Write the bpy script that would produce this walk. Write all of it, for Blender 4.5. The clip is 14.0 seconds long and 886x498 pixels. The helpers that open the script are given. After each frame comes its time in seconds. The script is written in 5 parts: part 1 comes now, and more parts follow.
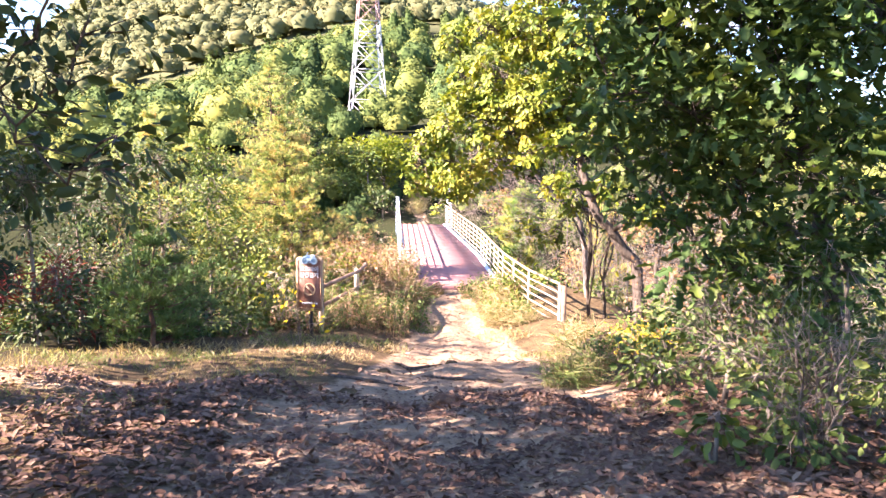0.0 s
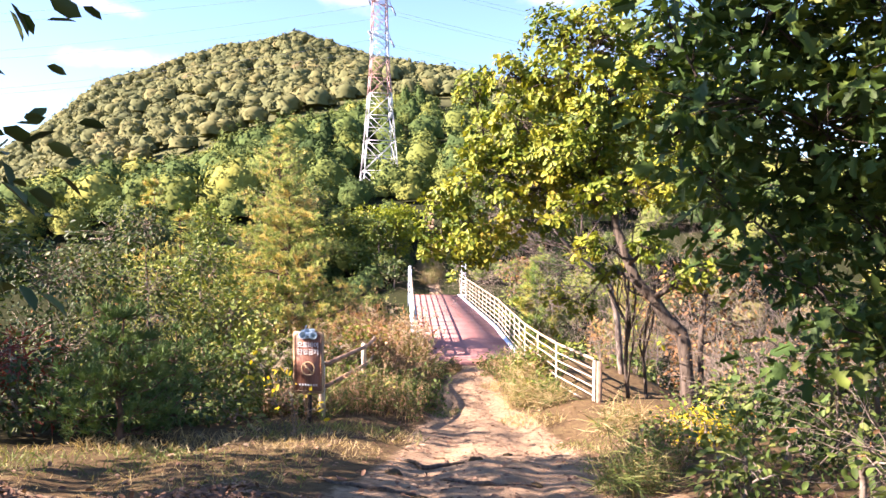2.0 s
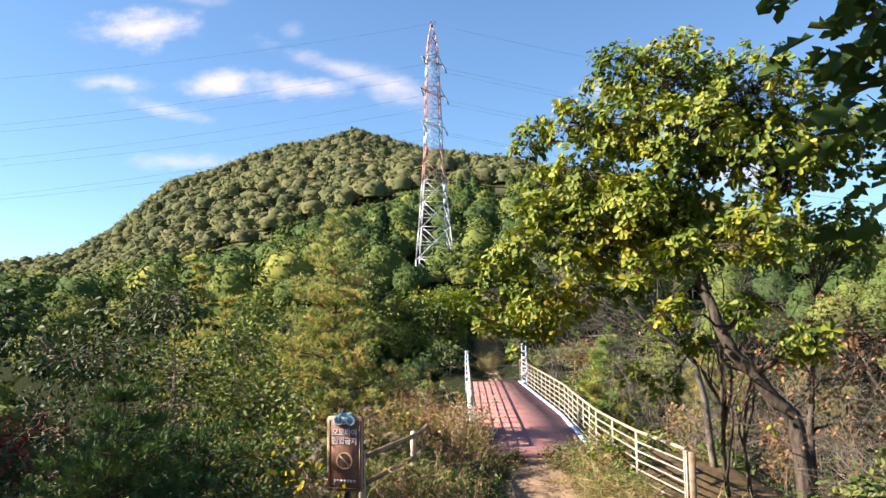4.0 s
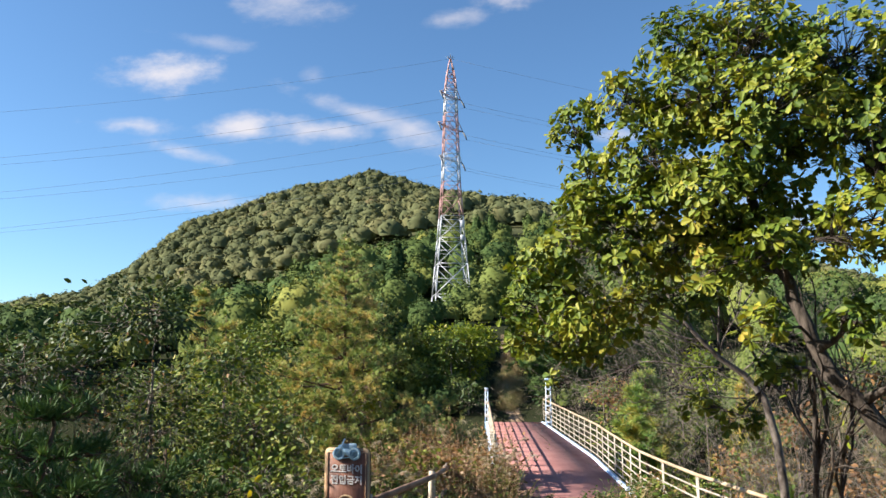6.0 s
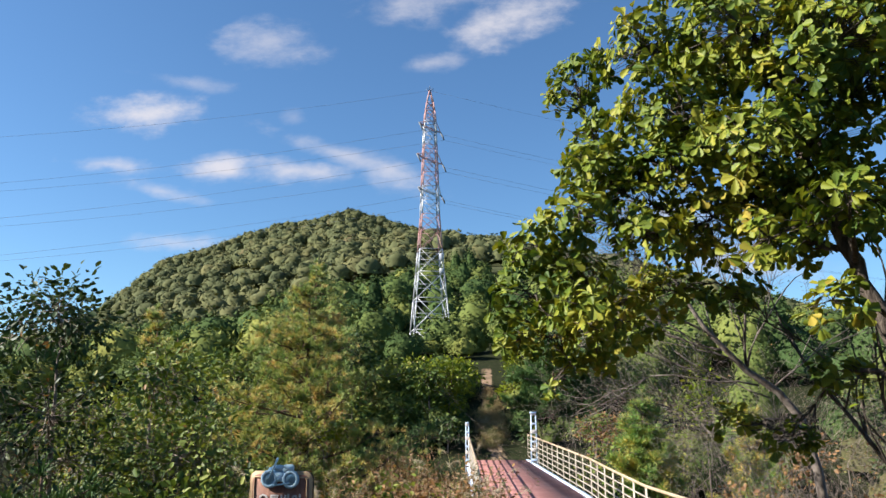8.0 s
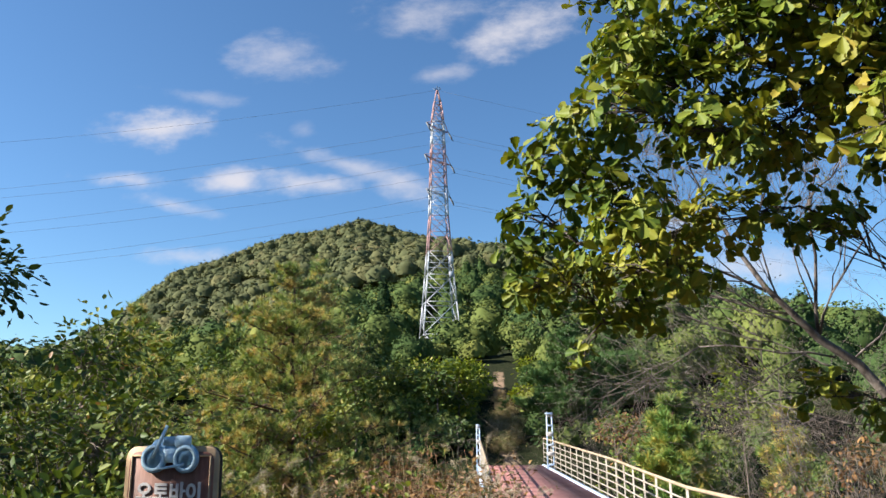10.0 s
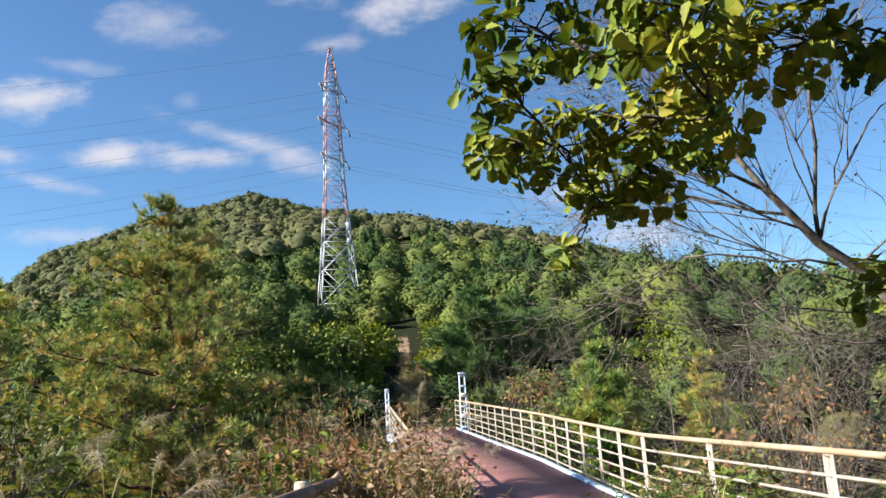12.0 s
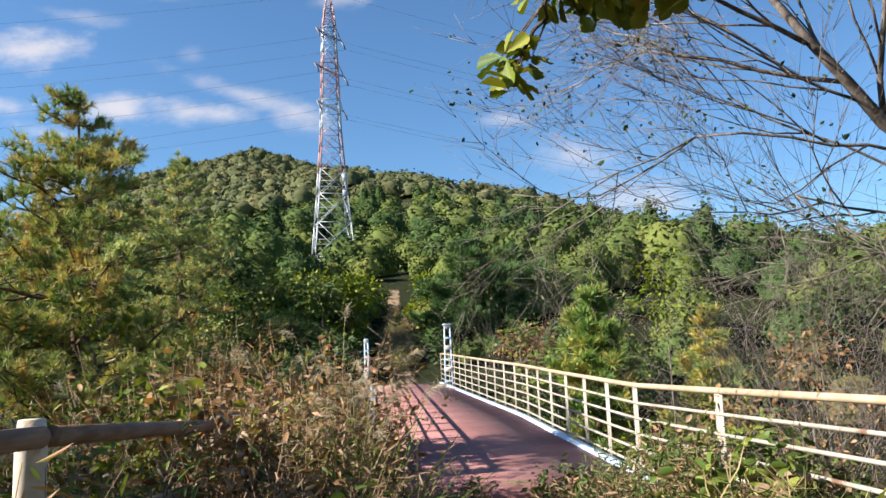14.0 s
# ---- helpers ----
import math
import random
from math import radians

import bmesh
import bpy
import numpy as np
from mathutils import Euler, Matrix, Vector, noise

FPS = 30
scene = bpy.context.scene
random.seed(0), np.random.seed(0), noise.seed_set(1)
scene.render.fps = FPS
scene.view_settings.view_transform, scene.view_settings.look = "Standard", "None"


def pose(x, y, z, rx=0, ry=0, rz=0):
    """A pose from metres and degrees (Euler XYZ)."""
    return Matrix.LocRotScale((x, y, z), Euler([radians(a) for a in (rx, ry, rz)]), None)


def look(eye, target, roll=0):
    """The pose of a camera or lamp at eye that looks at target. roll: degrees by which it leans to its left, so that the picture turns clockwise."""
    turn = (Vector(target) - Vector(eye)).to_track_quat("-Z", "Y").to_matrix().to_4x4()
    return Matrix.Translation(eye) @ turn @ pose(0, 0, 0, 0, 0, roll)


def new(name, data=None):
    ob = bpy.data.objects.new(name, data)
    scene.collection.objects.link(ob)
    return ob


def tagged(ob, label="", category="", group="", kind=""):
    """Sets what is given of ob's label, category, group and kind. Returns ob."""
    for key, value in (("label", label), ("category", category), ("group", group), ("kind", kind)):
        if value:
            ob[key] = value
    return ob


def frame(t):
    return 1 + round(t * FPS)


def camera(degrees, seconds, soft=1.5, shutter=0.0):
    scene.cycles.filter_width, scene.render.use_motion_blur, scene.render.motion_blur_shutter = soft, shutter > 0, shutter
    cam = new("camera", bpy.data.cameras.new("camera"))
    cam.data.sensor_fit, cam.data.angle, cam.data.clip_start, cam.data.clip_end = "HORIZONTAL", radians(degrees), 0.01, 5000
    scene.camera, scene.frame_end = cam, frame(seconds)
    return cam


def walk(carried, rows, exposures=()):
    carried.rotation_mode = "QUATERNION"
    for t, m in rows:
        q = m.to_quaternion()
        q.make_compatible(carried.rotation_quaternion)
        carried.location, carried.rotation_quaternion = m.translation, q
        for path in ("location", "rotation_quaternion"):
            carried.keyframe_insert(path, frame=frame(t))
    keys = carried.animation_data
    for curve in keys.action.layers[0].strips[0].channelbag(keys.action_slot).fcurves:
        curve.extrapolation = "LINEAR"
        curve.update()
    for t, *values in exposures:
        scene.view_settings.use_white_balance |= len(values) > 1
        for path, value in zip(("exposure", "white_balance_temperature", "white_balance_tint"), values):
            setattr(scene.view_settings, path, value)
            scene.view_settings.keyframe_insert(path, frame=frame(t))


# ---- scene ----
cam = camera(62.2, 14.0)
METRES, EYE, TILT, LEAN, TURN = 16.5, 1.5, -7.2, -0.9, 0.0
ROWS = [
    (0.0, 0.0, 0.0, 0.0, 0.0, 0.0, 0.0),
    (0.5, -0.0025, 0.0366, 0.0002, 1.06, 1.4, -1.27),
    (1.0, -0.0065, 0.0667, -0.0008, 1.17, 1.99, -1.22),
    (1.5, -0.0053, 0.0949, -0.0003, 0.86, 3.38, -0.57),
    (2.0, -0.0075, 0.122, -0.0003, 0.97, 5.59, 0.48),
    (2.5, -0.0071, 0.1477, -0.0013, 1.64, 7.58, 1.24),
    (3.0, -0.0066, 0.1746, -0.0037, 2.95, 9.08, 1.75),
    (3.5, -0.0083, 0.207, -0.0069, 4.4, 10.86, 1.53),
    (4.0, -0.0104, 0.241, -0.01, 5.53, 12.64, 0.94),
    (6.5, -0.045, 0.4245, -0.0203, 6.57, 16.63, 0.08),
    (7.0, -0.051, 0.4622, -0.0217, 5.02, 17.49, 0.34),
    (9.5, -0.0483, 0.6539, -0.035, 5.54, 20.42, 0.8),
    (10.0, -0.0528, 0.6909, -0.0343, 5.98, 19.98, 0.78),
    (10.5, -0.0581, 0.7294, -0.0351, 4.76, 19.4, 1.0),
    (11.0, -0.0679, 0.7651, -0.0343, 2.67, 18.99, 2.06),
    (11.5, -0.0746, 0.8027, -0.0379, 0.78, 18.33, 3.4),
    (12.0, -0.0857, 0.842, -0.0353, -1.32, 17.54, 4.62),
    (12.5, -0.0823, 0.8768, -0.0387, -3.32, 16.87, 5.09),
    (13.0, -0.0717, 0.9117, -0.0384, -4.13, 16.24, 5.0),
    (13.5, -0.0558, 0.9459, -0.0407, -3.19, 15.37, 4.12),
    (14.0, -0.042, 0.9811, -0.0412, -1.4, 14.52, 3.27),
]
walk(cam, [(t, pose(0, 0, EYE, TILT, LEAN, TURN) @ pose(METRES * x, METRES * y, METRES * z, 90 + pitch, roll, yaw)) for t, x, y, z, yaw, pitch, roll in ROWS], [(0.0, 3.42, 6900, 34), (0.9, 3.0, 7000, 34), (1.5, 2.92, 7100, 34), (3.0, 2.2, 7050, 20), (4.0, 1.85, 6800, 15), (6.5, 1.45, 6350, 10), (9.5, 1.35, 6200, 10), (14.0, 1.42, 6250, 10)])

# ---------------- light ----------------
SUN_DIR = Vector((-1.55, -0.32, 1.0)).normalized()
sun_data = bpy.data.lights.new("sun", "SUN")
sun_data.energy, sun_data.angle, sun_data.color = 5.0, radians(0.53), (1.0, 0.93, 0.82)
sun = new("sun", sun_data)
sun.matrix_world = look((0, 0, 60), Vector((0, 0, 60)) - SUN_DIR)


class Nodes:
    """A short way to write node trees."""

    def __init__(self, tree):
        self.tree = tree
        tree.nodes.clear()

    def add(self, kind, **props):
        n = self.tree.nodes.new(kind)
        for k, v in props.items():
            if k == "operation":
                n.operation = v
            elif k == "blend_type":
                n.blend_type = v
            elif k == "data_type":
                n.data_type = v
            elif k == "attribute_name":
                n.attribute_name = v
            elif k == "interpolation_type":
                n.interpolation_type = v
        return n

    def link(self, a, b):
        self.tree.links.new(a, b)

    def put(self, socket, value):
        if isinstance(value, bpy.types.NodeSocket):
            self.link(value, socket)
        else:
            socket.default_value = value

    def math(self, op, a, b=0.0, c=None):
        n = self.add("ShaderNodeMath", operation=op)
        self.put(n.inputs[0], a)
        self.put(n.inputs[1], b)
        if c is not None:
            self.put(n.inputs[2], c)
        return n.outputs[0]

    def smooth(self, v, lo, hi, a=0.0, b=1.0):
        n = self.add("ShaderNodeMapRange", interpolation_type="SMOOTHSTEP")
        for i, x in enumerate((v, lo, hi, a, b)):
            self.put(n.inputs[i], x)
        return n.outputs[0]

    def noise(self, vec, scale, detail=4.0, rough=0.55):
        n = self.add("ShaderNodeTexNoise")
        if vec is not None:
            self.link(vec, n.inputs["Vector"])
        n.inputs["Scale"].default_value, n.inputs["Detail"].default_value, n.inputs["Roughness"].default_value = scale, detail, rough
        return n.outputs["Fac"]

    def mix(self, f, a, b, blend="MIX"):
        n = self.add("ShaderNodeMix", data_type="RGBA", blend_type=blend)
        self.put(n.inputs[0], f)
        self.put(n.inputs[6], a)
        self.put(n.inputs[7], b)
        return n.outputs[2]

    def ramp(self, f, stops):
        n = self.add("ShaderNodeValToRGB")
        self.put(n.inputs[0], f)
        el = n.color_ramp.elements
        while len(el) < len(stops):
            el.new(0.5)
        for e, (p, c) in zip(el, stops):
            e.position, e.color = p, (*c, 1)
        return n.outputs[0]

    def bump(self, h, strength, dist):
        n = self.add("ShaderNodeBump")
        self.put(n.inputs["Strength"], strength)
        n.inputs["Distance"].default_value = dist
        self.put(n.inputs["Height"], h)
        return n.outputs[0]


def rgb(*c):
    return (*c, 1)


# sky: blue dome with fair-weather clouds ahead of the walker
world = bpy.data.worlds.new("sky")
scene.world = world
world.use_nodes = True
N = Nodes(world.node_tree)
sky = N.add("ShaderNodeTexSky")
sky.sky_type, sky.sun_disc = "NISHITA", False
sky.sun_elevation = math.asin(SUN_DIR.z)
sky.sun_rotation = math.atan2(SUN_DIR.x, SUN_DIR.y)
sky.air_density, sky.dust_density, sky.ozone_density = 1.0, 0.25, 2.2
geo = N.add("ShaderNodeTexCoord").outputs["Generated"]
sep = N.add("ShaderNodeSeparateXYZ")
N.link(geo, sep.inputs[0])
ahead = N.math("MAXIMUM", sep.outputs[1], 0.05)
cu, cv = N.math("DIVIDE", sep.outputs[0], ahead), N.math("DIVIDE", sep.outputs[2], ahead)
flat = N.add("ShaderNodeCombineXYZ")
N.link(cu, flat.inputs[0])
N.link(N.math("MULTIPLY", cv, 1.8), flat.inputs[1])
wob = N.noise(flat.outputs[0], 9.0, 6.0, 0.62)
fine = N.noise(flat.outputs[0], 26.0, 5.0, 0.6)
CLOUDS = [  # across, up, half width, half height, density, slope
    (-0.535, 0.427, 0.085, 0.030, 1.0, 0), (-0.355, 0.535, 0.085, 0.034, 0.55, 0), (0.02, 0.566, 0.085, 0.045, 0.9, 0.2), (-0.126, 0.592, 0.09, 0.035, 0.6, -0.1), (-0.580, 0.351, 0.065, 0.014, 0.75, -0.12), (-0.495, 0.306, 0.065, 0.013, 0.6, -0.25),
    (-0.405, 0.339, 0.060, 0.022, 0.95, 0), (-0.305, 0.332, 0.080, 0.019, 0.85, -0.08), (-0.225, 0.353, 0.115, 0.017, 0.6, -0.36), (-0.155, 0.326, 0.050, 0.026, 0.7, -0.3), (-0.468, 0.228, 0.085, 0.016, 0.65, -0.05), (-0.101, 0.493, 0.045, 0.014, 0.5, 0.1),
    (-0.470, 0.478, 0.065, 0.012, 0.35, -0.2), (-0.304, 0.415, 0.02, 0.016, 0.25, 0), (0.128, 0.311, 0.04, 0.012, 0.6, 0), (0.221, 0.256, 0.06, 0.03, 0.6, 0), (0.336, 0.187, 0.09, 0.03, 0.7, 0),
]
total = None
for a, b, w, h, dens, slope in CLOUDS:
    dx = N.math("DIVIDE", N.math("SUBTRACT", cu, a), w)
    rise = N.math("MULTIPLY", N.math("SUBTRACT", cu, a), slope)
    dy = N.math("DIVIDE", N.math("SUBTRACT", N.math("SUBTRACT", cv, b), rise), h)
    d = N.math("SQRT", N.math("ADD", N.math("MULTIPLY", dx, dx), N.math("MULTIPLY", dy, dy)))
    d = N.math("ADD", d, N.math("MULTIPLY", N.math("SUBTRACT", wob, 0.5), 2.6))
    d = N.math("ADD", d, N.math("MULTIPLY", N.math("SUBTRACT", fine, 0.5), 0.9))
    m = N.smooth(d, 1.3, -0.25, 0.0, dens * 0.9)
    total = m if total is None else N.math("MAXIMUM", total, m)
total = N.math("MULTIPLY", total, N.smooth(sep.outputs[1], 0.1, 0.3))
bg_sky, bg_cloud, mixer, out = N.add("ShaderNodeBackground"), N.add("ShaderNodeBackground"), N.add("ShaderNodeMixShader"), N.add("ShaderNodeOutputWorld")
N.link(N.mix(1.0, sky.outputs[0], rgb(0.80, 1.05, 1.22), "MULTIPLY"), bg_sky.inputs[0])
bg_sky.inputs[1].default_value = 0.052
bg_cloud.inputs[0].default_value = (1.0, 0.94, 0.95, 1)
bg_cloud.inputs[1].default_value = 0.34
N.link(total, mixer.inputs[0])
N.link(bg_sky.outputs[0], mixer.inputs[1])
N.link(bg_cloud.outputs[0], mixer.inputs[2])
N.link(mixer.outputs[0], out.inputs[0])


# ---------------- materials ----------------
def material(name, colour_fn, rough=0.8, metal=0.0, bump=None, translucent=0.0, spec=0.3):
    m = bpy.data.materials.new(name)
    m.use_nodes = True
    k = Nodes(m.node_tree)
    tc = k.add("ShaderNodeTexCoord").outputs["Object"]
    colour = colour_fn(k, tc)
    p = k.add("ShaderNodeBsdfPrincipled")
    k.put(p.inputs["Base Color"], colour)
    p.inputs["Roughness"].default_value, p.inputs["Metallic"].default_value = rough, metal
    p.inputs["Specular IOR Level"].default_value = spec
    if bump:
        k.link(bump(k, tc), p.inputs["Normal"])
    o = k.add("ShaderNodeOutputMaterial")
    if translucent:
        t = k.add("ShaderNodeBsdfTranslucent")
        k.put(t.inputs[0], k.mix(1.0, colour, rgb(1.0, 0.95, 0.45), "MULTIPLY"))
        s = k.add("ShaderNodeMixShader")
        s.inputs[0].default_value = translucent
        k.link(p.outputs[0], s.inputs[1])
        k.link(t.outputs[0], s.inputs[2])
        k.link(s.outputs[0], o.inputs[0])
    else:
        k.link(p.outputs[0], o.inputs[0])
    return m


def foliage(name, stops, patch=0.6, translucent=0.3, rough=0.55, lift=1.35, weights=(0.45, 0.38, 0.17)):
    """Leaves: one tint a leaf, drifting in patches over the crown."""

    def colour(k, tc):
        isl = k.add("ShaderNodeNewGeometry").outputs["Random Per Island"]
        big = k.noise(tc, patch, 2.0)
        own = k.add("ShaderNodeObjectInfo").outputs["Random"]
        f = k.math("ADD", k.math("MULTIPLY", isl, weights[0]), k.math("MULTIPLY", k.smooth(big, 0.3, 0.7), weights[1]))
        f = k.math("ADD", f, k.math("MULTIPLY", own, weights[2]))
        return k.ramp(f, [(p, tuple(min(0.75, v * lift) for v in c)) for p, c in stops])

    return material(name, colour, rough, translucent=translucent, spec=0.22)


def mottled(name, a, b, scale=6.0, rough=0.8, metal=0.0, bumps=0.3, dist=0.01, stretch=None, spec=0.3, rust=None):
    def vec(k, tc):
        if not stretch:
            return tc
        mp = k.add("ShaderNodeMapping")
        k.link(tc, mp.inputs[0])
        mp.inputs["Scale"].default_value = stretch
        return mp.outputs[0]

    def colour(k, tc):
        v = vec(k, tc)
        c = k.mix(k.smooth(k.noise(v, scale, 6.0), 0.35, 0.65), rgb(*a), rgb(*b))
        c = k.mix(k.smooth(k.noise(v, scale * 6, 3.0), 0.3, 0.8, 0.0, 0.35), c, rgb(*(x * 0.6 for x in a)))
        if rust:
            c = k.mix(k.smooth(k.noise(tc, 3.5, 6.0, 0.7), 0.55, 0.68), c, rgb(*rust))
        return c

    return material(name, colour, rough, metal, (lambda k, tc: k.bump(k.noise(vec(k, tc), scale * 5, 4.0), bumps, dist)) if bumps else None, spec=spec)


def ground_colour(k, tc):
    dirt = k.add("ShaderNodeAttribute", attribute_name="dirt").outputs["Fac"]
    n1, n2, n3 = k.noise(tc, 0.9, 5.0), k.noise(tc, 7.0, 6.0, 0.65), k.noise(tc, 40.0, 3.0)
    sand = k.ramp(n2, [(0.25, (0.17, 0.112, 0.072)), (0.5, (0.285, 0.195, 0.125)), (0.75, (0.37, 0.262, 0.175))])
    soil = k.ramp(n2, [(0.25, (0.045, 0.030, 0.018)), (0.55, (0.11, 0.075, 0.04)), (0.8, (0.12, 0.12, 0.05))])
    f = k.math("ADD", dirt, k.math("MULTIPLY", k.math("SUBTRACT", n1, 0.5), 0.9))
    f = k.math("ADD", f, k.math("MULTIPLY", k.math("SUBTRACT", n2, 0.5), 0.5))
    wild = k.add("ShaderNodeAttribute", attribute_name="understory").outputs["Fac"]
    # near-black floor: shade in the gaps under plants is put into its colour
    floor_shade = k.ramp(n2, [(0.3, (0.010, 0.014, 0.006)), (0.55, (0.022, 0.028, 0.012)), (0.8, (0.050, 0.046, 0.022))])
    hill = k.add("ShaderNodeAttribute", attribute_name="mountain").outputs["Fac"]
    scrub = k.ramp(n1, [(0.3, (0.058, 0.068, 0.034)), (0.7, (0.105, 0.108, 0.050))])
    c = k.mix(k.smooth(f, 0.3, 0.62), k.mix(hill, k.mix(wild, soil, floor_shade), scrub), sand)
    return k.mix(k.smooth(n3, 0.5, 0.75, 0, 0.4), c, rgb(0.10, 0.07, 0.045))


M = {}
M["ground"] = material("bare_earth", ground_colour, 0.95, bump=lambda k, tc: k.bump(k.math("ADD", k.noise(tc, 9.0, 6.0, 0.7), k.math("MULTIPLY", k.noise(tc, 60.0, 2.0), 0.3)), 0.8, 0.05), spec=0.04)
M["litter"] = foliage("fallen_leaves", [(0.0, (0.045, 0.020, 0.014)), (0.35, (0.105, 0.056, 0.036)), (0.7, (0.20, 0.115, 0.075)), (1.0, (0.33, 0.24, 0.165))], 1.5, 0.08, 0.75, 1.0)
M["oak"] = foliage("oak_leaves", [(0.0, (0.018, 0.042, 0.008)), (0.3, (0.055, 0.092, 0.012)), (0.55, (0.125, 0.155, 0.016)), (0.82, (0.22, 0.215, 0.024)), (1.0, (0.25, 0.165, 0.03))], 0.9, 0.22, lift=1.25)
# maple and dark: shade over the plants is partly put into these tones
M["maple"] = foliage("shade_toned_leaves", [(0.0, (0.016, 0.045, 0.014)), (0.5, (0.045, 0.080, 0.018)), (0.85, (0.085, 0.115, 0.022)), (1.0, (0.14, 0.09, 0.03))], 0.8, 0.22, lift=1.35)
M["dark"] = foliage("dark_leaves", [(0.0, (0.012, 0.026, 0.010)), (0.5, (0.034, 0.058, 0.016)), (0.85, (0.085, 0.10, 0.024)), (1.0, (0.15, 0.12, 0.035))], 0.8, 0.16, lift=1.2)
M["green"] = foliage("green_leaves", [(0.0, (0.020, 0.042, 0.012)), (0.45, (0.070, 0.105, 0.020)), (0.8, (0.16, 0.175, 0.030)), (1.0, (0.26, 0.21, 0.05))], 0.9, 0.2, lift=1.4)
M["lime"] = foliage("yellow_green_leaves", [(0.0, (0.06, 0.10, 0.010)), (0.5, (0.15, 0.19, 0.014)), (1.0, (0.27, 0.26, 0.02))], 0.7, 0.35, lift=1.15)
M["yellow"] = foliage("yellow_leaves", [(0.0, (0.14, 0.13, 0.012)), (0.5, (0.36, 0.29, 0.02)), (1.0, (0.55, 0.42, 0.03))], 1.2, 0.35)
M["russet"] = foliage("russet_leaves", [(0.0, (0.065, 0.032, 0.016)), (0.5, (0.18, 0.095, 0.040)), (0.8, (0.27, 0.16, 0.06)), (1.0, (0.16, 0.15, 0.03))], 2.5, 0.22)
M["red"] = foliage("red_leaves", [(0.0, (0.06, 0.010, 0.009)), (0.6, (0.16, 0.026, 0.018)), (0.9, (0.22, 0.065, 0.03)), (1.0, (0.06, 0.08, 0.02))], 1.2, 0.3)
M["dry"] = foliage("dry_weeds", [(0.0, (0.045, 0.030, 0.020)), (0.3, (0.12, 0.080, 0.045)), (0.55, (0.25, 0.175, 0.105)), (0.75, (0.29, 0.15, 0.095)), (1.0, (0.16, 0.17, 0.045))], 2.5, 0.2, lift=1.38)
M["weed"] = foliage("green_weeds", [(0.0, (0.025, 0.045, 0.012)), (0.45, (0.06, 0.095, 0.022)), (0.8, (0.13, 0.15, 0.04)), (1.0, (0.24, 0.19, 0.08))], 0.9, 0.25)
M["vine"] = foliage("creeper_leaves", [(0.0, (0.030, 0.055, 0.012)), (0.4, (0.085, 0.125, 0.022)), (0.75, (0.19, 0.20, 0.035)), (0.92, (0.34, 0.26, 0.06)), (1.0, (0.26, 0.13, 0.06))], 2.0, 0.25)
M["grass"] = foliage("grass_blades", [(0.0, (0.035, 0.06, 0.016)), (0.5, (0.09, 0.125, 0.03)), (0.8, (0.24, 0.20, 0.08)), (1.0, (0.36, 0.27, 0.14))], 0.6, 0.25)
M["straw"] = foliage("straw_grass", [(0.0, (0.14, 0.11, 0.05)), (0.6, (0.29, 0.225, 0.115)), (1.0, (0.39, 0.32, 0.20))], 1.0, 0.3)
M["plume"] = foliage("silver_plumes", [(0.0, (0.26, 0.21, 0.15)), (1.0, (0.46, 0.40, 0.32))], 1.0, 0.3)
M["pine"] = foliage("pine_needles", [(0.0, (0.020, 0.042, 0.016)), (0.3, (0.062, 0.090, 0.026)), (0.55, (0.125, 0.140, 0.044)), (0.8, (0.21, 0.165, 0.062)), (1.0, (0.21, 0.110, 0.048))], 2.2, 0.22, 0.6, lift=2.7, weights=(0.22, 0.66, 0.12))
M["pine_far"] = foliage("pine_needles_fresh", [(0.0, (0.030, 0.075, 0.024)), (0.35, (0.09, 0.15, 0.035)), (0.65, (0.22, 0.21, 0.05)), (0.85, (0.36, 0.24, 0.06)), (1.0, (0.40, 0.18, 0.05))], 1.3, 0.2, 0.6, lift=1.9)
M["fir"] = foliage("fir_needles", [(0.0, (0.022, 0.052, 0.018)), (0.6, (0.060, 0.105, 0.030)), (1.0, (0.14, 0.16, 0.045))], 0.8, 0.15, 0.6, lift=1.6)


def woods_mat(name, stops, tree_scale):
    def colour(k, tc):
        isl = k.add("ShaderNodeNewGeometry").outputs["Random Per Island"]
        tree, zone = k.add("ShaderNodeAttribute", attribute_name="tint").outputs["Fac"], k.noise(tc, tree_scale, 3.0)
        f = k.math("ADD", k.math("MULTIPLY", isl, 0.16), k.math("MULTIPLY", tree, 0.60))
        f = k.math("ADD", f, k.math("MULTIPLY", k.smooth(zone, 0.35, 0.65), 0.24))
        return k.ramp(f, stops)

    return material(name, colour, 0.85, translucent=0.06, spec=0.06)


M["woods"] = woods_mat("wooded_slope_leaves", [(0.0, (0.020, 0.040, 0.016)), (0.3, (0.054, 0.086, 0.026)), (0.6, (0.125, 0.148, 0.038)), (0.85, (0.215, 0.21, 0.05)), (1.0, (0.29, 0.21, 0.08))], 0.022)
# distance haze is put into these colours: muted, with raised dark tones
M["far_woods"] = woods_mat("hazed_far_leaves", [(0.0, (0.058, 0.068, 0.034)), (0.3, (0.082, 0.092, 0.042)), (0.55, (0.106, 0.110, 0.048)), (0.8, (0.132, 0.124, 0.054)), (1.0, (0.155, 0.118, 0.062))], 0.016)
M["brush_woods"] = woods_mat("autumn_brush_leaves", [(0.0, (0.026, 0.030, 0.016)), (0.35, (0.062, 0.062, 0.028)), (0.6, (0.105, 0.092, 0.044)), (0.85, (0.135, 0.130, 0.040)), (1.0, (0.17, 0.115, 0.06))], 0.06)
M["bark"] = mottled("dark_bark", (0.045, 0.034, 0.026), (0.12, 0.095, 0.075), 5.0, 0.9, bumps=0.9, dist=0.03, stretch=(3, 3, 0.6))
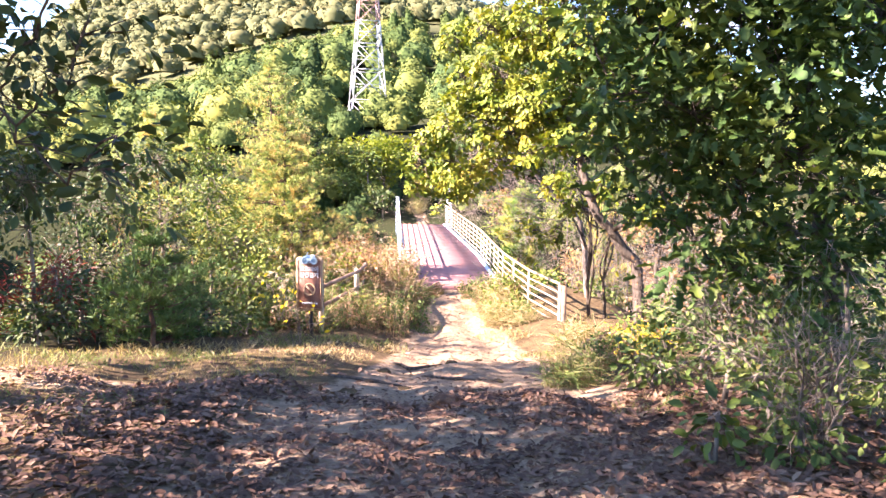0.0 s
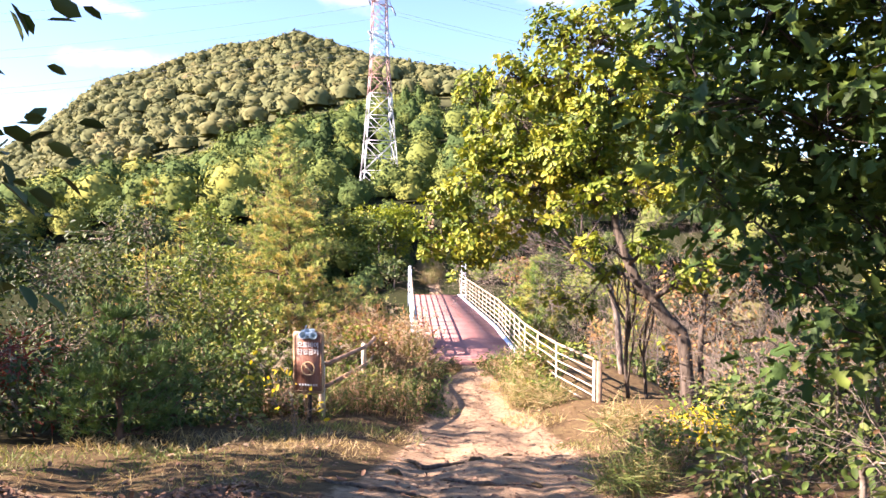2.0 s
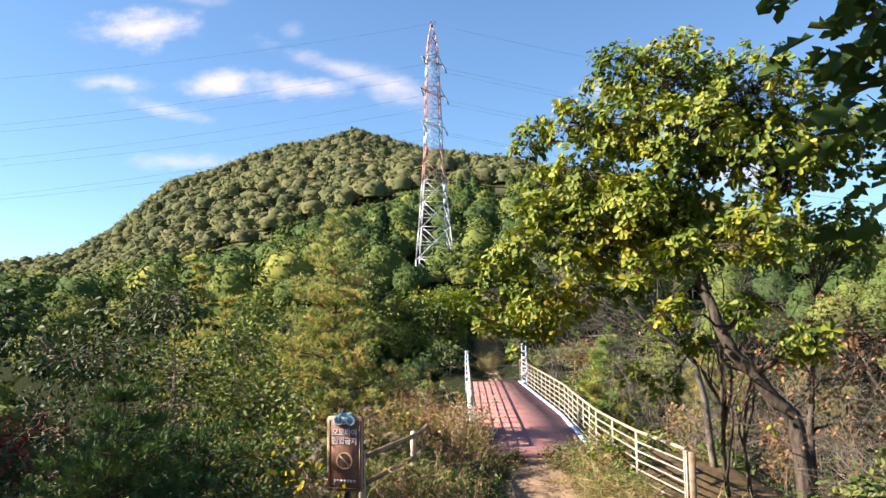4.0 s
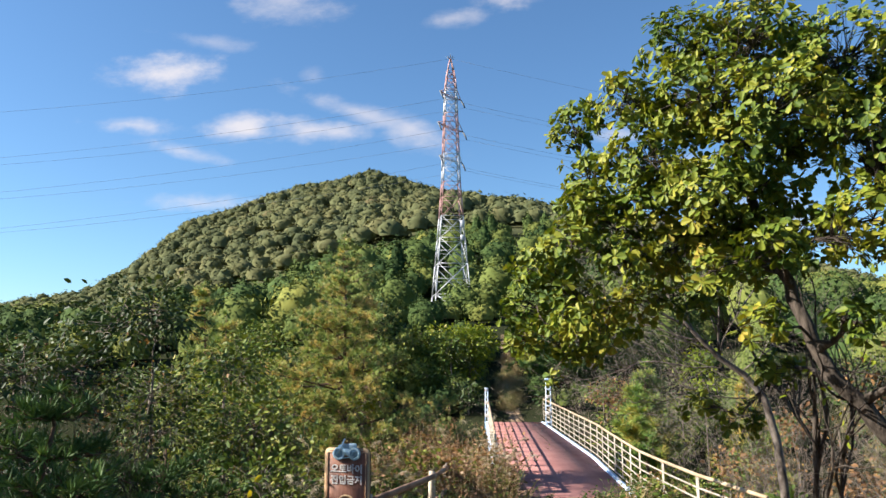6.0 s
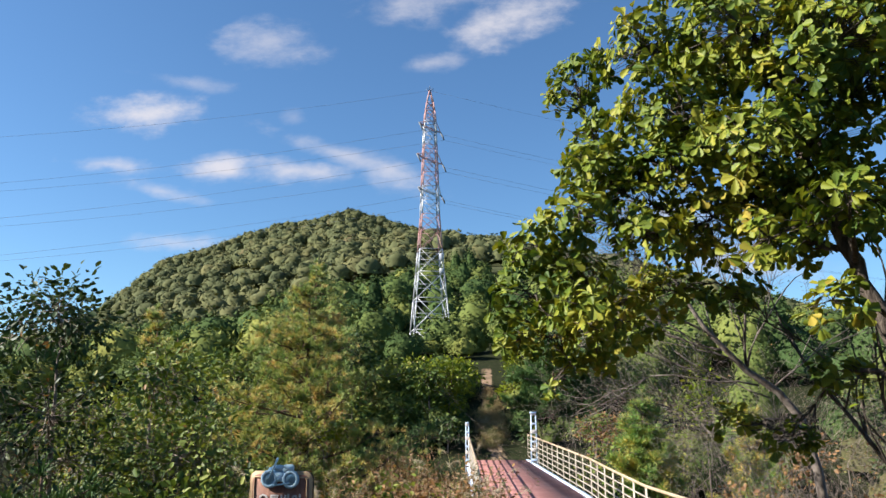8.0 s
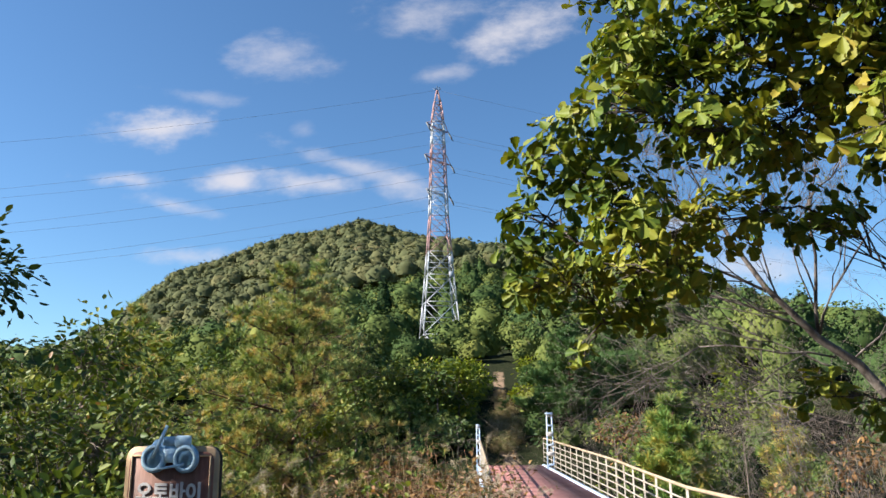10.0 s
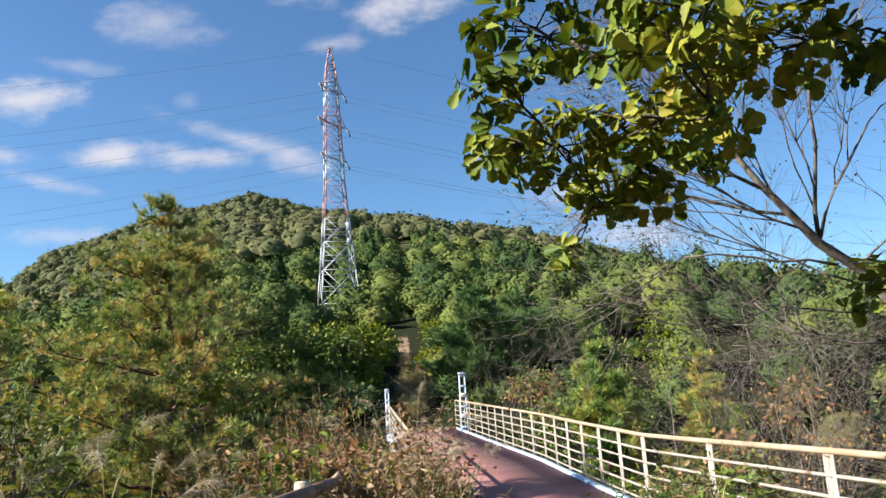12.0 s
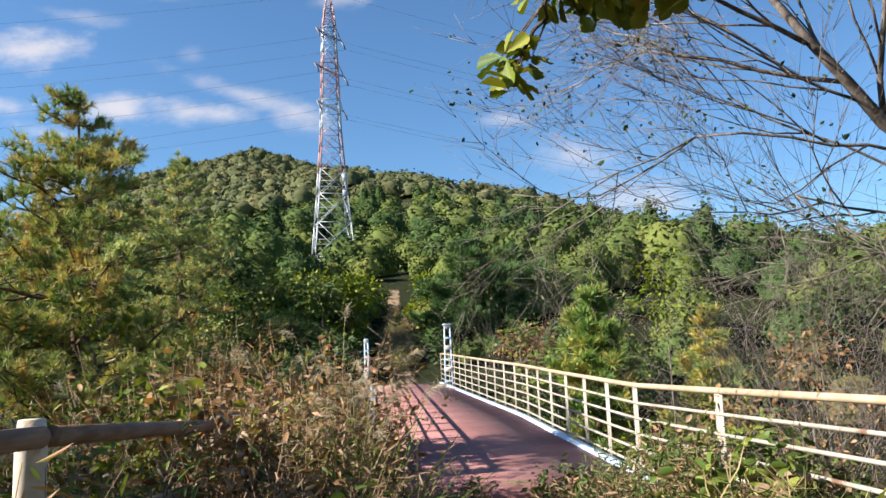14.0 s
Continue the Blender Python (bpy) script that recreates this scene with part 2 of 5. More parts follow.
M["bark_pale"] = mottled("grey_bark", (0.075, 0.058, 0.048), (0.24, 0.20, 0.17), 4.0, 0.85, bumps=0.5, dist=0.01, stretch=(2, 2, 1))
M["twig"] = mottled("grey_twigs", (0.11, 0.085, 0.065), (0.27, 0.22, 0.18), 3.0, 0.9, bumps=0)
M["pine_bark"] = mottled("reddish_pine_bark", (0.07, 0.045, 0.032), (0.17, 0.10, 0.065), 8.0, 0.9, bumps=0.8, dist=0.02)
M["deck"] = mottled("red_brown_deck_coating", (0.30, 0.13, 0.115), (0.37, 0.175, 0.155), 1.2, 0.85, bumps=0.25, dist=0.004)
M["rail"] = mottled("weathered_cream_paint", (0.31, 0.27, 0.22), (0.44, 0.39, 0.32), 2.5, 0.65, bumps=0.2, dist=0.002, rust=(0.17, 0.09, 0.05))
M["handrail"] = mottled("faded_wood_tone_pipe", (0.38, 0.27, 0.17), (0.50, 0.39, 0.27), 2.0, 0.55, bumps=0.15, dist=0.002)
M["blue"] = mottled("pale_blue_paint", (0.42, 0.56, 0.78), (0.66, 0.75, 0.86), 3.0, 0.5, bumps=0.1, dist=0.002)
M["concrete"] = mottled("pale_concrete", (0.42, 0.42, 0.41), (0.58, 0.58, 0.57), 3.0, 0.9, bumps=0.4, dist=0.006)
M["rusty"] = mottled("rusty_post", (0.20, 0.13, 0.09), (0.34, 0.25, 0.18), 6.0, 0.85, bumps=0.4, dist=0.004)
M["steel"] = mottled("galvanised_steel", (0.38, 0.39, 0.42), (0.58, 0.58, 0.60), 0.8, 0.5, metal=0.25, bumps=0)
M["towerred"] = mottled("faded_red_steel_paint", (0.40, 0.20, 0.18), (0.52, 0.32, 0.30), 0.8, 0.6, bumps=0)
M["cable"] = mottled("dark_cable", (0.10, 0.11, 0.13), (0.16, 0.17, 0.19), 1.0, 0.5, bumps=0)
M["signbrown"] = mottled("brown_stained_board", (0.21, 0.088, 0.055), (0.30, 0.140, 0.092), 5.0, 0.55, bumps=0.3, dist=0.002, stretch=(6, 1, 0.8))
M["signframe"] = mottled("tan_wood_edge", (0.46, 0.30, 0.16), (0.58, 0.40, 0.23), 4.0, 0.6, bumps=0.3, dist=0.002)
# near-black: shade of the board's side put into colour; the post shares it
M["signside"] = mottled("shade_black_board_side", (0.025, 0.02, 0.018), (0.05, 0.038, 0.03), 6.0, 0.8, bumps=0.2, dist=0.002)
M["white"] = mottled("off_white_paint", (0.66, 0.60, 0.56), (0.76, 0.71, 0.67), 9.0, 0.6, bumps=0.1, dist=0.001)
M["bikeblue"] = mottled("sky_blue_paint", (0.20, 0.40, 0.60), (0.32, 0.52, 0.68), 9.0, 0.55, bumps=0.15, dist=0.001)
M["bikelight"] = mottled("pale_cyan_paint", (0.46, 0.66, 0.78), (0.58, 0.76, 0.84), 9.0, 0.55, bumps=0.1, dist=0.001)
M["fence"] = mottled("brown_log_rail", (0.17, 0.095, 0.06), (0.30, 0.19, 0.125), 3.0, 0.7, bumps=0.5, dist=0.005, stretch=(4, 0.7, 4))
M["fencepost"] = mottled("bleached_wood_post", (0.46, 0.37, 0.28), (0.66, 0.58, 0.48), 4.0, 0.8, bumps=0.5, dist=0.005, rust=(0.28, 0.16, 0.08))
M["rock"] = mottled("reddish_clod", (0.13, 0.06, 0.032), (0.25, 0.13, 0.07), 7.0, 0.95, bumps=0.9, dist=0.03)


# ---------------- mesh helpers ----------------
class Buf:
    """Collects vertices and faces and turns them into one mesh."""

    def __init__(self):
        self.v, self.f, self.n = [], [], 0

    def add(self, verts, faces):
        verts = np.asarray(verts, float).reshape(-1, 3)
        self.v.append(verts)
        for arr in faces if isinstance(faces, list) else [faces]:
            self.f.append(np.asarray(arr, int) + self.n)
        self.n += len(verts)
        return self

    def mesh(self, name, mat, smooth=False):
        me = bpy.data.meshes.new(name)
        v = np.concatenate(self.v).astype(np.float32)
        me.vertices.add(len(v))
        me.vertices.foreach_set("co", v.ravel())
        loops = np.concatenate([a.ravel() for a in self.f])
        counts = np.concatenate([np.full(len(a), a.shape[1]) for a in self.f])
        starts = np.concatenate([[0], np.cumsum(counts)[:-1]])
        me.loops.add(len(loops))
        me.loops.foreach_set("vertex_index", loops.astype(np.int32))
        me.polygons.add(len(counts))
        me.polygons.foreach_set("loop_start", starts.astype(np.int32))
        if smooth:
            me.polygons.foreach_set("use_smooth", np.ones(len(counts), bool))
        me.update(calc_edges=True)
        me.materials.append(mat)
        return me


def obj(name, buf, mat, parent=None, label="", smooth=False, at=None):
    ob = new(name, buf.mesh(name, mat, smooth))
    if parent is not None:
        ob.parent = parent
    if at is not None:
        ob.location = at
    if label:
        ob["label"] = label
    return ob


def thing(name, at, label, category, group="", kind="", rz=0.0):
    ob = new(name)
    ob.location = at
    ob.rotation_euler = (0, 0, radians(rz))
    return tagged(ob, label, category, group, kind)


def tube(buf, pts, radii, n=6):
    """A round, tapering tube along a line of points."""
    pts = np.asarray(pts, float)
    k = len(pts)
    radii = np.broadcast_to(np.asarray(radii, float), (k,))
    tang = np.gradient(pts, axis=0)
    tang /= np.linalg.norm(tang, axis=1)[:, None] + 1e-9
    ref = np.where(np.abs(tang[:, 2:3]) > 0.9, np.array([[1.0, 0, 0]]), np.array([[0, 0, 1.0]]))
    a = np.cross(tang, ref)
    a /= np.linalg.norm(a, axis=1)[:, None] + 1e-9
    b = np.cross(tang, a)
    ang = np.arange(n) * 2 * np.pi / n
    ring = pts[:, None] + radii[:, None, None] * (np.cos(ang)[None, :, None] * a[:, None] + np.sin(ang)[None, :, None] * b[:, None])
    i, j = np.meshgrid(np.arange(k - 1), np.arange(n), indexing="ij")
    j2 = (j + 1) % n
    quads = np.stack([i * n + j, i * n + j2, (i + 1) * n + j2, (i + 1) * n + j], -1).reshape(-1, 4)
    caps = np.array([np.arange(n)[::-1], (k - 1) * n + np.arange(n)])
    buf.add(ring.reshape(-1, 3), [quads, caps])


def box(buf, lo, hi, bevel=0.0):
    """A box, its vertical and horizontal edges eased by a bevel."""
    bm = bmesh.new()
    bmesh.ops.create_cube(bm, size=1)
    lo, hi = Vector(lo), Vector(hi)
    for v in bm.verts:
        v.co = Vector((v.co[i] + 0.5) * (hi[i] - lo[i]) + lo[i] for i in range(3))
    if bevel:
        bmesh.ops.bevel(bm, geom=bm.edges[:], offset=bevel, segments=1, affect="EDGES")
    take(buf, bm)


def take(buf, bm):
    bm.verts.index_update()
    v = [tuple(x.co) for x in bm.verts]
    groups = {}
    for f in bm.faces:
        groups.setdefault(len(f.verts), []).append([x.index for x in f.verts])
    bm.free()
    buf.add(v, [np.array(g) for g in groups.values()])


def bar(buf, a, b, w, h):
    """A square bar between two points."""
    a, b = np.asarray(a, float), np.asarray(b, float)
    d = b - a
    d /= np.linalg.norm(d) + 1e-9
    ref = np.array([1.0, 0, 0]) if abs(d[2]) > 0.9 else np.array([0, 0, 1.0])
    s = np.cross(d, ref)
    s /= np.linalg.norm(s)
    u = np.cross(s, d)
    c = [(p + s * w / 2 * i + u * h / 2 * j) for p in (a, b) for i, j in ((-1, -1), (1, -1), (1, 1), (-1, 1))]
    buf.add(c, np.array([[3, 2, 1, 0], [4, 5, 6, 7], [0, 1, 5, 4], [1, 2, 6, 5], [2, 3, 7, 6], [3, 0, 4, 7]]))


def leaf_shape(side):
    """A leaf one unit long: two halves folded along the midrib."""
    k = len(side)
    v = [(0, 0, 0), (1, 0, -0.12)]
    v += [(u, w, 0.35 * w - 0.12 * u * u) for u, w in side] + [(u, -w, 0.35 * w - 0.12 * u * u) for u, w in side]
    return np.array(v, float), np.array([[0] + list(range(2, 2 + k)) + [1], [1] + list(range(1 + 2 * k, 1 + k, -1)) + [0]])


OAK = leaf_shape([(0.14, 0.05), (0.34, 0.17), (0.42, 0.15), (0.60, 0.28), (0.67, 0.24), (0.83, 0.30), (0.94, 0.17)])
OVAL = leaf_shape([(0.28, 0.24), (0.70, 0.24)])
LONG = leaf_shape([(0.3, 0.09), (0.7, 0.07)])
STAR = leaf_shape([(0.05, 0.30), (0.22, 0.14), (0.40, 0.46), (0.52, 0.20), (0.80, 0.24)])
TRI = (np.array([(0, 0.42, 0), (0.95, 0.0, 0.06), (0, -0.42, 0)], float), np.array([[0, 2, 1]]))
CHIP = (np.array([(0, 0, 0), (0.5, 0.34, 0.1), (1, 0, -0.08), (0.5, -0.34, 0.1)], float), np.array([[0, 1, 2, 3]]))
REED = (np.array([(0, 0.011, 0), (0, -0.011, 0), (0.55, 0.010, 0.05), (0.55, -0.010, 0.05), (1.0, 0, -0.16)], float), [np.array([[0, 1, 3, 2]]), np.array([[2, 3, 4]])])
BLADE = (np.array([(0, 0.03, 0), (0, -0.03, 0), (0.55, 0.024, 0.06), (0.55, -0.024, 0.06), (1.0, 0, -0.12)], float), [np.array([[0, 1, 3, 2]]), np.array([[2, 3, 4]])])


def frames(axis, rng, roll_up=0.0, face=None):
    """Random frames whose first axis is given, and the side they face if need be."""
    n = len(axis)
    x = axis / (np.linalg.norm(axis, axis=1)[:, None] + 1e-9)
    r = rng.normal(size=(n, 3)) if face is None else face.copy()
    r[:, 2] += roll_up * 3 if face is None else 0
    z = r - (r * x).sum(1)[:, None] * x
    z /= np.linalg.norm(z, axis=1)[:, None] + 1e-9
    return np.stack([x, np.cross(z, x), z], 1)


def leaves(buf, pts, axis, size, shape, rng, up=0.5, spread=0.45, face=None):
    pts, n = np.asarray(pts, float), len(pts)
    if not n:
        return
    R = frames(axis, rng, up, face)
    s = size * rng.uniform(1 - spread, 1 + spread, n)
    v = (shape[0][None] * s[:, None, None]) @ R + pts[:, None]
    k = len(shape[0])
    base = np.arange(n)[:, None, None] * k
    fs = shape[1] if isinstance(shape[1], list) else [shape[1]]
    buf.add(v, [(base + f[None]).reshape(-1, f.shape[1]) for f in fs])


def needles(buf, pts, axis, length, rng, count=14, width=0.035, cone=0.9):
    """Tufts of thin needles that fan out round an axis."""
    n = len(pts)
    x = axis / (np.linalg.norm(axis, axis=1)[:, None] + 1e-9)
    d = x[:, None] + cone * rng.normal(size=(n, count, 3)) * 0.6
    d /= np.linalg.norm(d, axis=2)[..., None]
    L = length * rng.uniform(0.7, 1.2, (n, count))[..., None]
    side = np.cross(d, rng.normal(size=(n, count, 3)))
    side /= np.linalg.norm(side, axis=2)[..., None] + 1e-9
    p = np.asarray(pts)[:, None]
    v = np.stack([p + side * L * width, p - side * L * width, p + d * L], 2)
    buf.add(v, np.arange(n * count * 3).reshape(-1, 3))


def wiggle(a, b, k, amp, rng, sag=0.0):
    """A crooked line from a to b."""
    t = np.linspace(0, 1, k)[:, None]
    a, b = np.asarray(a, float), np.asarray(b, float)
    p = a + (b - a) * t
    off = rng.normal(size=(k, 3)) * amp * np.linalg.norm(b - a)
    off[0] = off[-1] = 0
    return p + off + np.array([0, 0, 1.0]) * (sag * np.sin(np.pi * t))


# ---------------- the lie of the land ----------------
def lerp(x, pairs):
    xs, ys = zip(*pairs)
    return np.interp(x, xs, ys)


def smoothstep(a, b, x):
    t = np.clip((x - a) / (b - a), 0, 1)
    return t * t * (3 - 2 * t)


def path_x(y):
    return lerp(y, [(-30, 0), (0, 0), (7, 0.35), (12, 0.45), (16, 0.5), (20, 0.35), (26, 0.3), (46, -1.1), (50, -1.6), (62, -2.2), (70, -2.5), (80, -2.6)])


def waves(x, y, s, seed):
    r = np.random.RandomState(seed)
    out = 0
    for i in range(7):
        a, p = r.uniform(0, 6.28, 2)
        f = s * 1.6 ** i
        out = out + np.sin((x * np.cos(a) + y * np.sin(a)) * f + p) * 0.62 ** i
    return out


def land(x, y):
    x, y = np.asarray(x, float), np.asarray(y, float)
    # along the way: down to the footbridge, the gully under it, the slope beyond
    mid = lerp(y, [(-40, 5.5), (0, 0), (6.9, -1.22), (12.5, -2.16), (16, -2.68), (20, -2.98), (25.4, -2.98), (27, -3.6), (31, -7.0), (36, -8.6), (41, -7.0), (45, -3.3), (46, -2.98), (50, -2.1), (62, 1.1), (96, 5.0), (140, 14)])
    dx = x - path_x(y)
    left = -np.clip(-dx - 3.0, 0, 14) * 0.42 * smoothstep(15, 24, y) * (1 - smoothstep(44, 56, y))
    right = -np.clip(dx - 4.5, 0, 12) * 0.48 * (1 - smoothstep(44, 56, y))
    bank = 0.22 * smoothstep(1.4, 2.8, np.abs(dx)) * smoothstep(2, 8, y) * (1 - smoothstep(22, 25, y))
    near = mid + left + right + bank + 0.05 * waves(x, y, 0.9, 3)
    ruts = -0.07 * np.exp(-((dx + 0.75 + 0.25 * np.sin(y * 0.7)) / 0.28) ** 2) - 0.05 * np.exp(-((dx - 0.55 - 0.2 * np.sin(y * 0.5 + 1)) / 0.22) ** 2)
    near = near + ruts * smoothstep(1, 5, y) * (1 - smoothstep(20, 24, y)) + 0.018 * waves(x, y, 3.2, 9) * (np.abs(dx) < 8) * (y < 27)
    # the wooded hills all round, by bearing and distance
    az, r = np.degrees(np.arctan2(x, y - 8)), np.hypot(x, y - 8)
    ea = lerp(az, [(-180, 2), (-60, 1.0), (-33, 1.0), (-24, 3.2), (-19, 5.0), (-15.8, 6.6), (-9.7, 8.0), (-3.6, 7.2), (4, 7.0), (14, 6.0), (25, 3.5), (40, 1.0), (60, 2), (180, 2)])
    eb = lerp(az, [(-180, 3), (-60, 1.2), (-33, 1.8), (-24, 4.2), (-16, 7.4), (-9, 9.8), (-4.6, 11.0), (0.3, 11.4), (4.3, 10.6), (8.3, 10.2), (13, 8.7), (16, 8.0), (21.6, 6.2), (29, 3.6), (33, 2.8), (50, 1.0), (70, 2.5), (180, 3)])
    ec = lerp(az, [(-180, 3), (-60, 1.5), (-40, 2.6), (-33, 4.5), (-30, 6.3), (-26, 9.8), (-22, 11.4), (-18, 12.9), (-12.5, 14.4), (-9, 13.5), (-3, 11.9), (5, 10.5), (15, 7.0), (30, 2.4), (50, 1.5), (180, 3)])
    ea, eb, ec = ea - 0.9, eb - 1.3, ec - 0.25
    za, zb, zc = (np.tan(np.radians(e)) * d for e, d in ((ea, 125), (eb, 200), (ec, 600)))
    z0 = np.clip(mid, -6, 3)
    t1, t2, t3, t4 = (np.clip((r - a) / (b - a), 0, 1) for a, b in ((45, 125), (125, 200), (200, 600), (600, 1500)))
    far = z0 + (za - z0) * t1 + (zb - za) * t2 + (zc - zb) * t3 ** 0.9 - zc * 0.9 * smoothstep(0, 1, t4)
    far = far + waves(x, y, 0.03, 5) * (1.0 * smoothstep(60, 120, r) + 2.0 * smoothstep(230, 420, r) * (1 - 0.6 * smoothstep(500, 600, r)))
    # the saddle in which the pylon stands
    far = far - 4.9 * np.exp(-((x + 0.103 * y) / 9) ** 2) * smoothstep(60, 84, r) * (1 - smoothstep(92, 125, r))
    w = smoothstep(42, 78, r)
    return near * (1 - w) + far * w


def land1(x, y):
    return float(land(np.array([x]), np.array([y]))[0])


def spacing(dense_lo, dense_hi, step, lo, hi, growth):
    mids = list(np.arange(dense_lo, dense_hi, step))
    up, s = [dense_hi], step
    while up[-1] < hi:
        s *= growth
        up.append(up[-1] + s)
    dn, s = [dense_lo], step
    while dn[-1] > lo:
        s *= growth
        dn.append(dn[-1] - s)
    return np.array(dn[:0:-1] + mids + up)


gx, gy = spacing(-7, 5, 0.15, -2600, 2600, 1.085), spacing(2, 26, 0.15, -2600, 2600, 1.075)
GX, GY = np.meshgrid(gx, gy, indexing="ij")
GZ = land(GX, GY)
nx, ny = len(gx), len(gy)
ii, jj = np.meshgrid(np.arange(nx - 1), np.arange(ny - 1), indexing="ij")
quads = np.stack([ii * ny + jj, (ii + 1) * ny + jj, (ii + 1) * ny + jj + 1, ii * ny + jj + 1], -1).reshape(-1, 4)
ground_buf = Buf().add(np.stack([GX, GY, GZ], -1), quads)
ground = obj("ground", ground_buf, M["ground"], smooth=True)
tagged(ground, "sandy trail and leaf-strewn earth sloping between bushes", "ground", kind="structure")
half = lerp(GY, [(-30, 3.0), (4, 3.0), (8, 2.6), (12, 1.7), (16, 1.5), (20, 1.0), (25, 0.7), (46, 0.55), (80, 0.5)])
dirt = 1 - smoothstep(0.55, 1.15, np.abs(GX - path_x(GY)) / half)
side_way = (1 - smoothstep(0.3, 1.0, np.abs(GY - 8.6 + 0.25 * (GX + 4)) / 1.0)) * (GX < 0) * (1 - smoothstep(8, 14, -GX)) * 0.7
dirt = np.maximum(dirt, side_way) * np.where(GY > 46, 0.55, np.where(GY < 8.6, 0.72, 1.0)) * (GY < 66)
attr = ground.data.attributes.new("dirt", "FLOAT", "POINT")
attr.data.foreach_set("value", dirt.ravel().astype(np.float32))
# how far the ground takes the floor colour with the put-in shade
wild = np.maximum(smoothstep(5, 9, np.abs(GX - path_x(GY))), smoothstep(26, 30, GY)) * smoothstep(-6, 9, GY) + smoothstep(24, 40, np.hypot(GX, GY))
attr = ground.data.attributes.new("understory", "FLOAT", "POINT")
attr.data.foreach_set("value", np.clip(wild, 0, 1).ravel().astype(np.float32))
attr = ground.data.attributes.new("mountain", "FLOAT", "POINT")
attr.data.foreach_set("value", smoothstep(190, 240, np.hypot(GX, GY - 8)).ravel().astype(np.float32))


# ---------------- footbridge and its railings ----------------
DECK_Z = -2.93


def rail_x(y):
    return lerp(y, [(18.2, 3.1), (20.9, 2.52), (23.4, 2.33), (25.8, 2.18), (30.6, 1.9), (33.0, 1.78), (38, 1.25), (44.6, 0.52), (48, 0.15)])


def deck_r(y):
    return rail_x(y) - 0.22


def deck_rise(y):
    return lerp(y, [(25, -0.02), (38, 0.05), (47, 0.13)])


def rail_rise(y):
    return lerp(y, [(18.5, 0.12), (20.9, 0.10), (23.4, 0.02), (25.8, -0.05), (30, -0.02), (38, 0.07), (45, 0.16), (48, 0.18)])


def deck_l(y):
    return lerp(y, [(25, -1.15), (30, -1.45), (46.5, -2.55), (48, -2.65)])


def strip(buf, y0, y1, lo, hi, z0, z1, step=1.0):
    """A slab along the way between two edge lines."""
    ys = np.arange(y0, y1 + 1e-6, (y1 - y0) / max(1, round((y1 - y0) / step)))
    L, R = lo(ys), hi(ys)
    k = len(ys)
    v = np.concatenate([np.stack([e, ys, z + deck_rise(ys)], 1) for e, z in ((L, z1), (R, z1), (R, z0), (L, z0))])
    i = np.arange(k - 1)
    q = [np.stack([a * k + i, b * k + i, b * k + i + 1, a * k + i + 1], 1) for a, b in ((0, 1), (1, 2), (2, 3), (3, 0))]
    buf.add(v, [np.concatenate(q), np.array([[0, 3 * k, 2 * k, k], [k - 1, 2 * k - 1, 3 * k - 1, 4 * k - 1]])])


bridge = thing("footbridge", (0, 36, DECK_Z), "long footbridge with a worn red-brown deck over a gully", "footbridge")
rel = Vector((0, -36, -DECK_Z))


def bridge_part(name, buf, mat, label=""):
    return obj(name, buf, mat, bridge, label, at=rel)


b = Buf()
strip(b, 24.6, 46.6, deck_l, deck_r, DECK_Z - 0.18, DECK_Z)
bridge_part("deck", b, M["deck"], "matt red-brown coated deck")
for f0, f1 in ((lambda y: deck_r(y) + 0.004, lambda y: deck_r(y) + 0.16), (lambda y: deck_l(y) - 0.3, lambda y: deck_l(y) - 0.004)):
    b = Buf()
    strip(b, 24.6, 46.6, f0, f1, DECK_Z - 0.30, DECK_Z + 0.035)
    bridge_part("kerb", b, M["blue"], "pale blue-grey edge beam")
for off in (0.6, -0.6):
    b = Buf()
    strip(b, 24.6, 46.6, lambda y: (deck_l(y) + deck_r(y)) / 2 + off - 0.12, lambda y: (deck_l(y) + deck_r(y)) / 2 + off + 0.12, DECK_Z - 0.75, DECK_Z - 0.184)
    bridge_part("girder", b, M["blue"], "blue painted steel girder")
for y in (25.0, 46.2):
    b = Buf()
    box(b, (deck_l(y) - 0.35, y - 0.6, -8), (deck_r(y) + 0.45, y + 0.6, DECK_Z - 0.76), 0.03)
    bridge_part("abutment", b, M["concrete"], "grey concrete abutment")


def railing(name, line, y_posts, label, top=1.12, n_low=5):
    base = lambda y: DECK_Z + float(rail_rise(y))
    th = thing(name, (float(line(y_posts[0])), y_posts[0], DECK_Z), label, "railing")
    back = Vector((-float(line(y_posts[0])), -y_posts[0], -DECK_Z))
    for y in y_posts:
        x, z = float(line(y)), base(y)
        sl = float(line(y + 0.1) - line(y)) / 0.1
        b = Buf()
        for s in (-0.045, 0.045):
            bar(b, (x + s * sl, y + s, z - 0.35), (x + s * sl, y + s, z + top - 0.02), 0.085, 0.014)
        bar(b, (x + 0.03, y, z + top - 0.05), (x + 0.03, y, z + top - 0.03), 0.09, 0.10)
        obj("post", b, M["rail"], th, at=back)
    ys = np.arange(y_posts[0], y_posts[-1] + 0.01, 0.6)
    for k in range(n_low + 1):
        b = Buf()
        zz = np.array([base(y) for y in ys])
        if k == 0:
            tube(b, np.stack([line(ys), ys, zz + top], 1), 0.034, 8)
            obj("handrail", b, M["handrail"], th, "faded wood-toned round handrail", True, back)
        else:
            h = top - 0.03 - k * (top - 0.12) / n_low
            tube(b, np.stack([line(ys), ys, zz + h], 1), 0.02, 6)
            obj("rail", b, M["rail"], th, "", True, back)
    return th


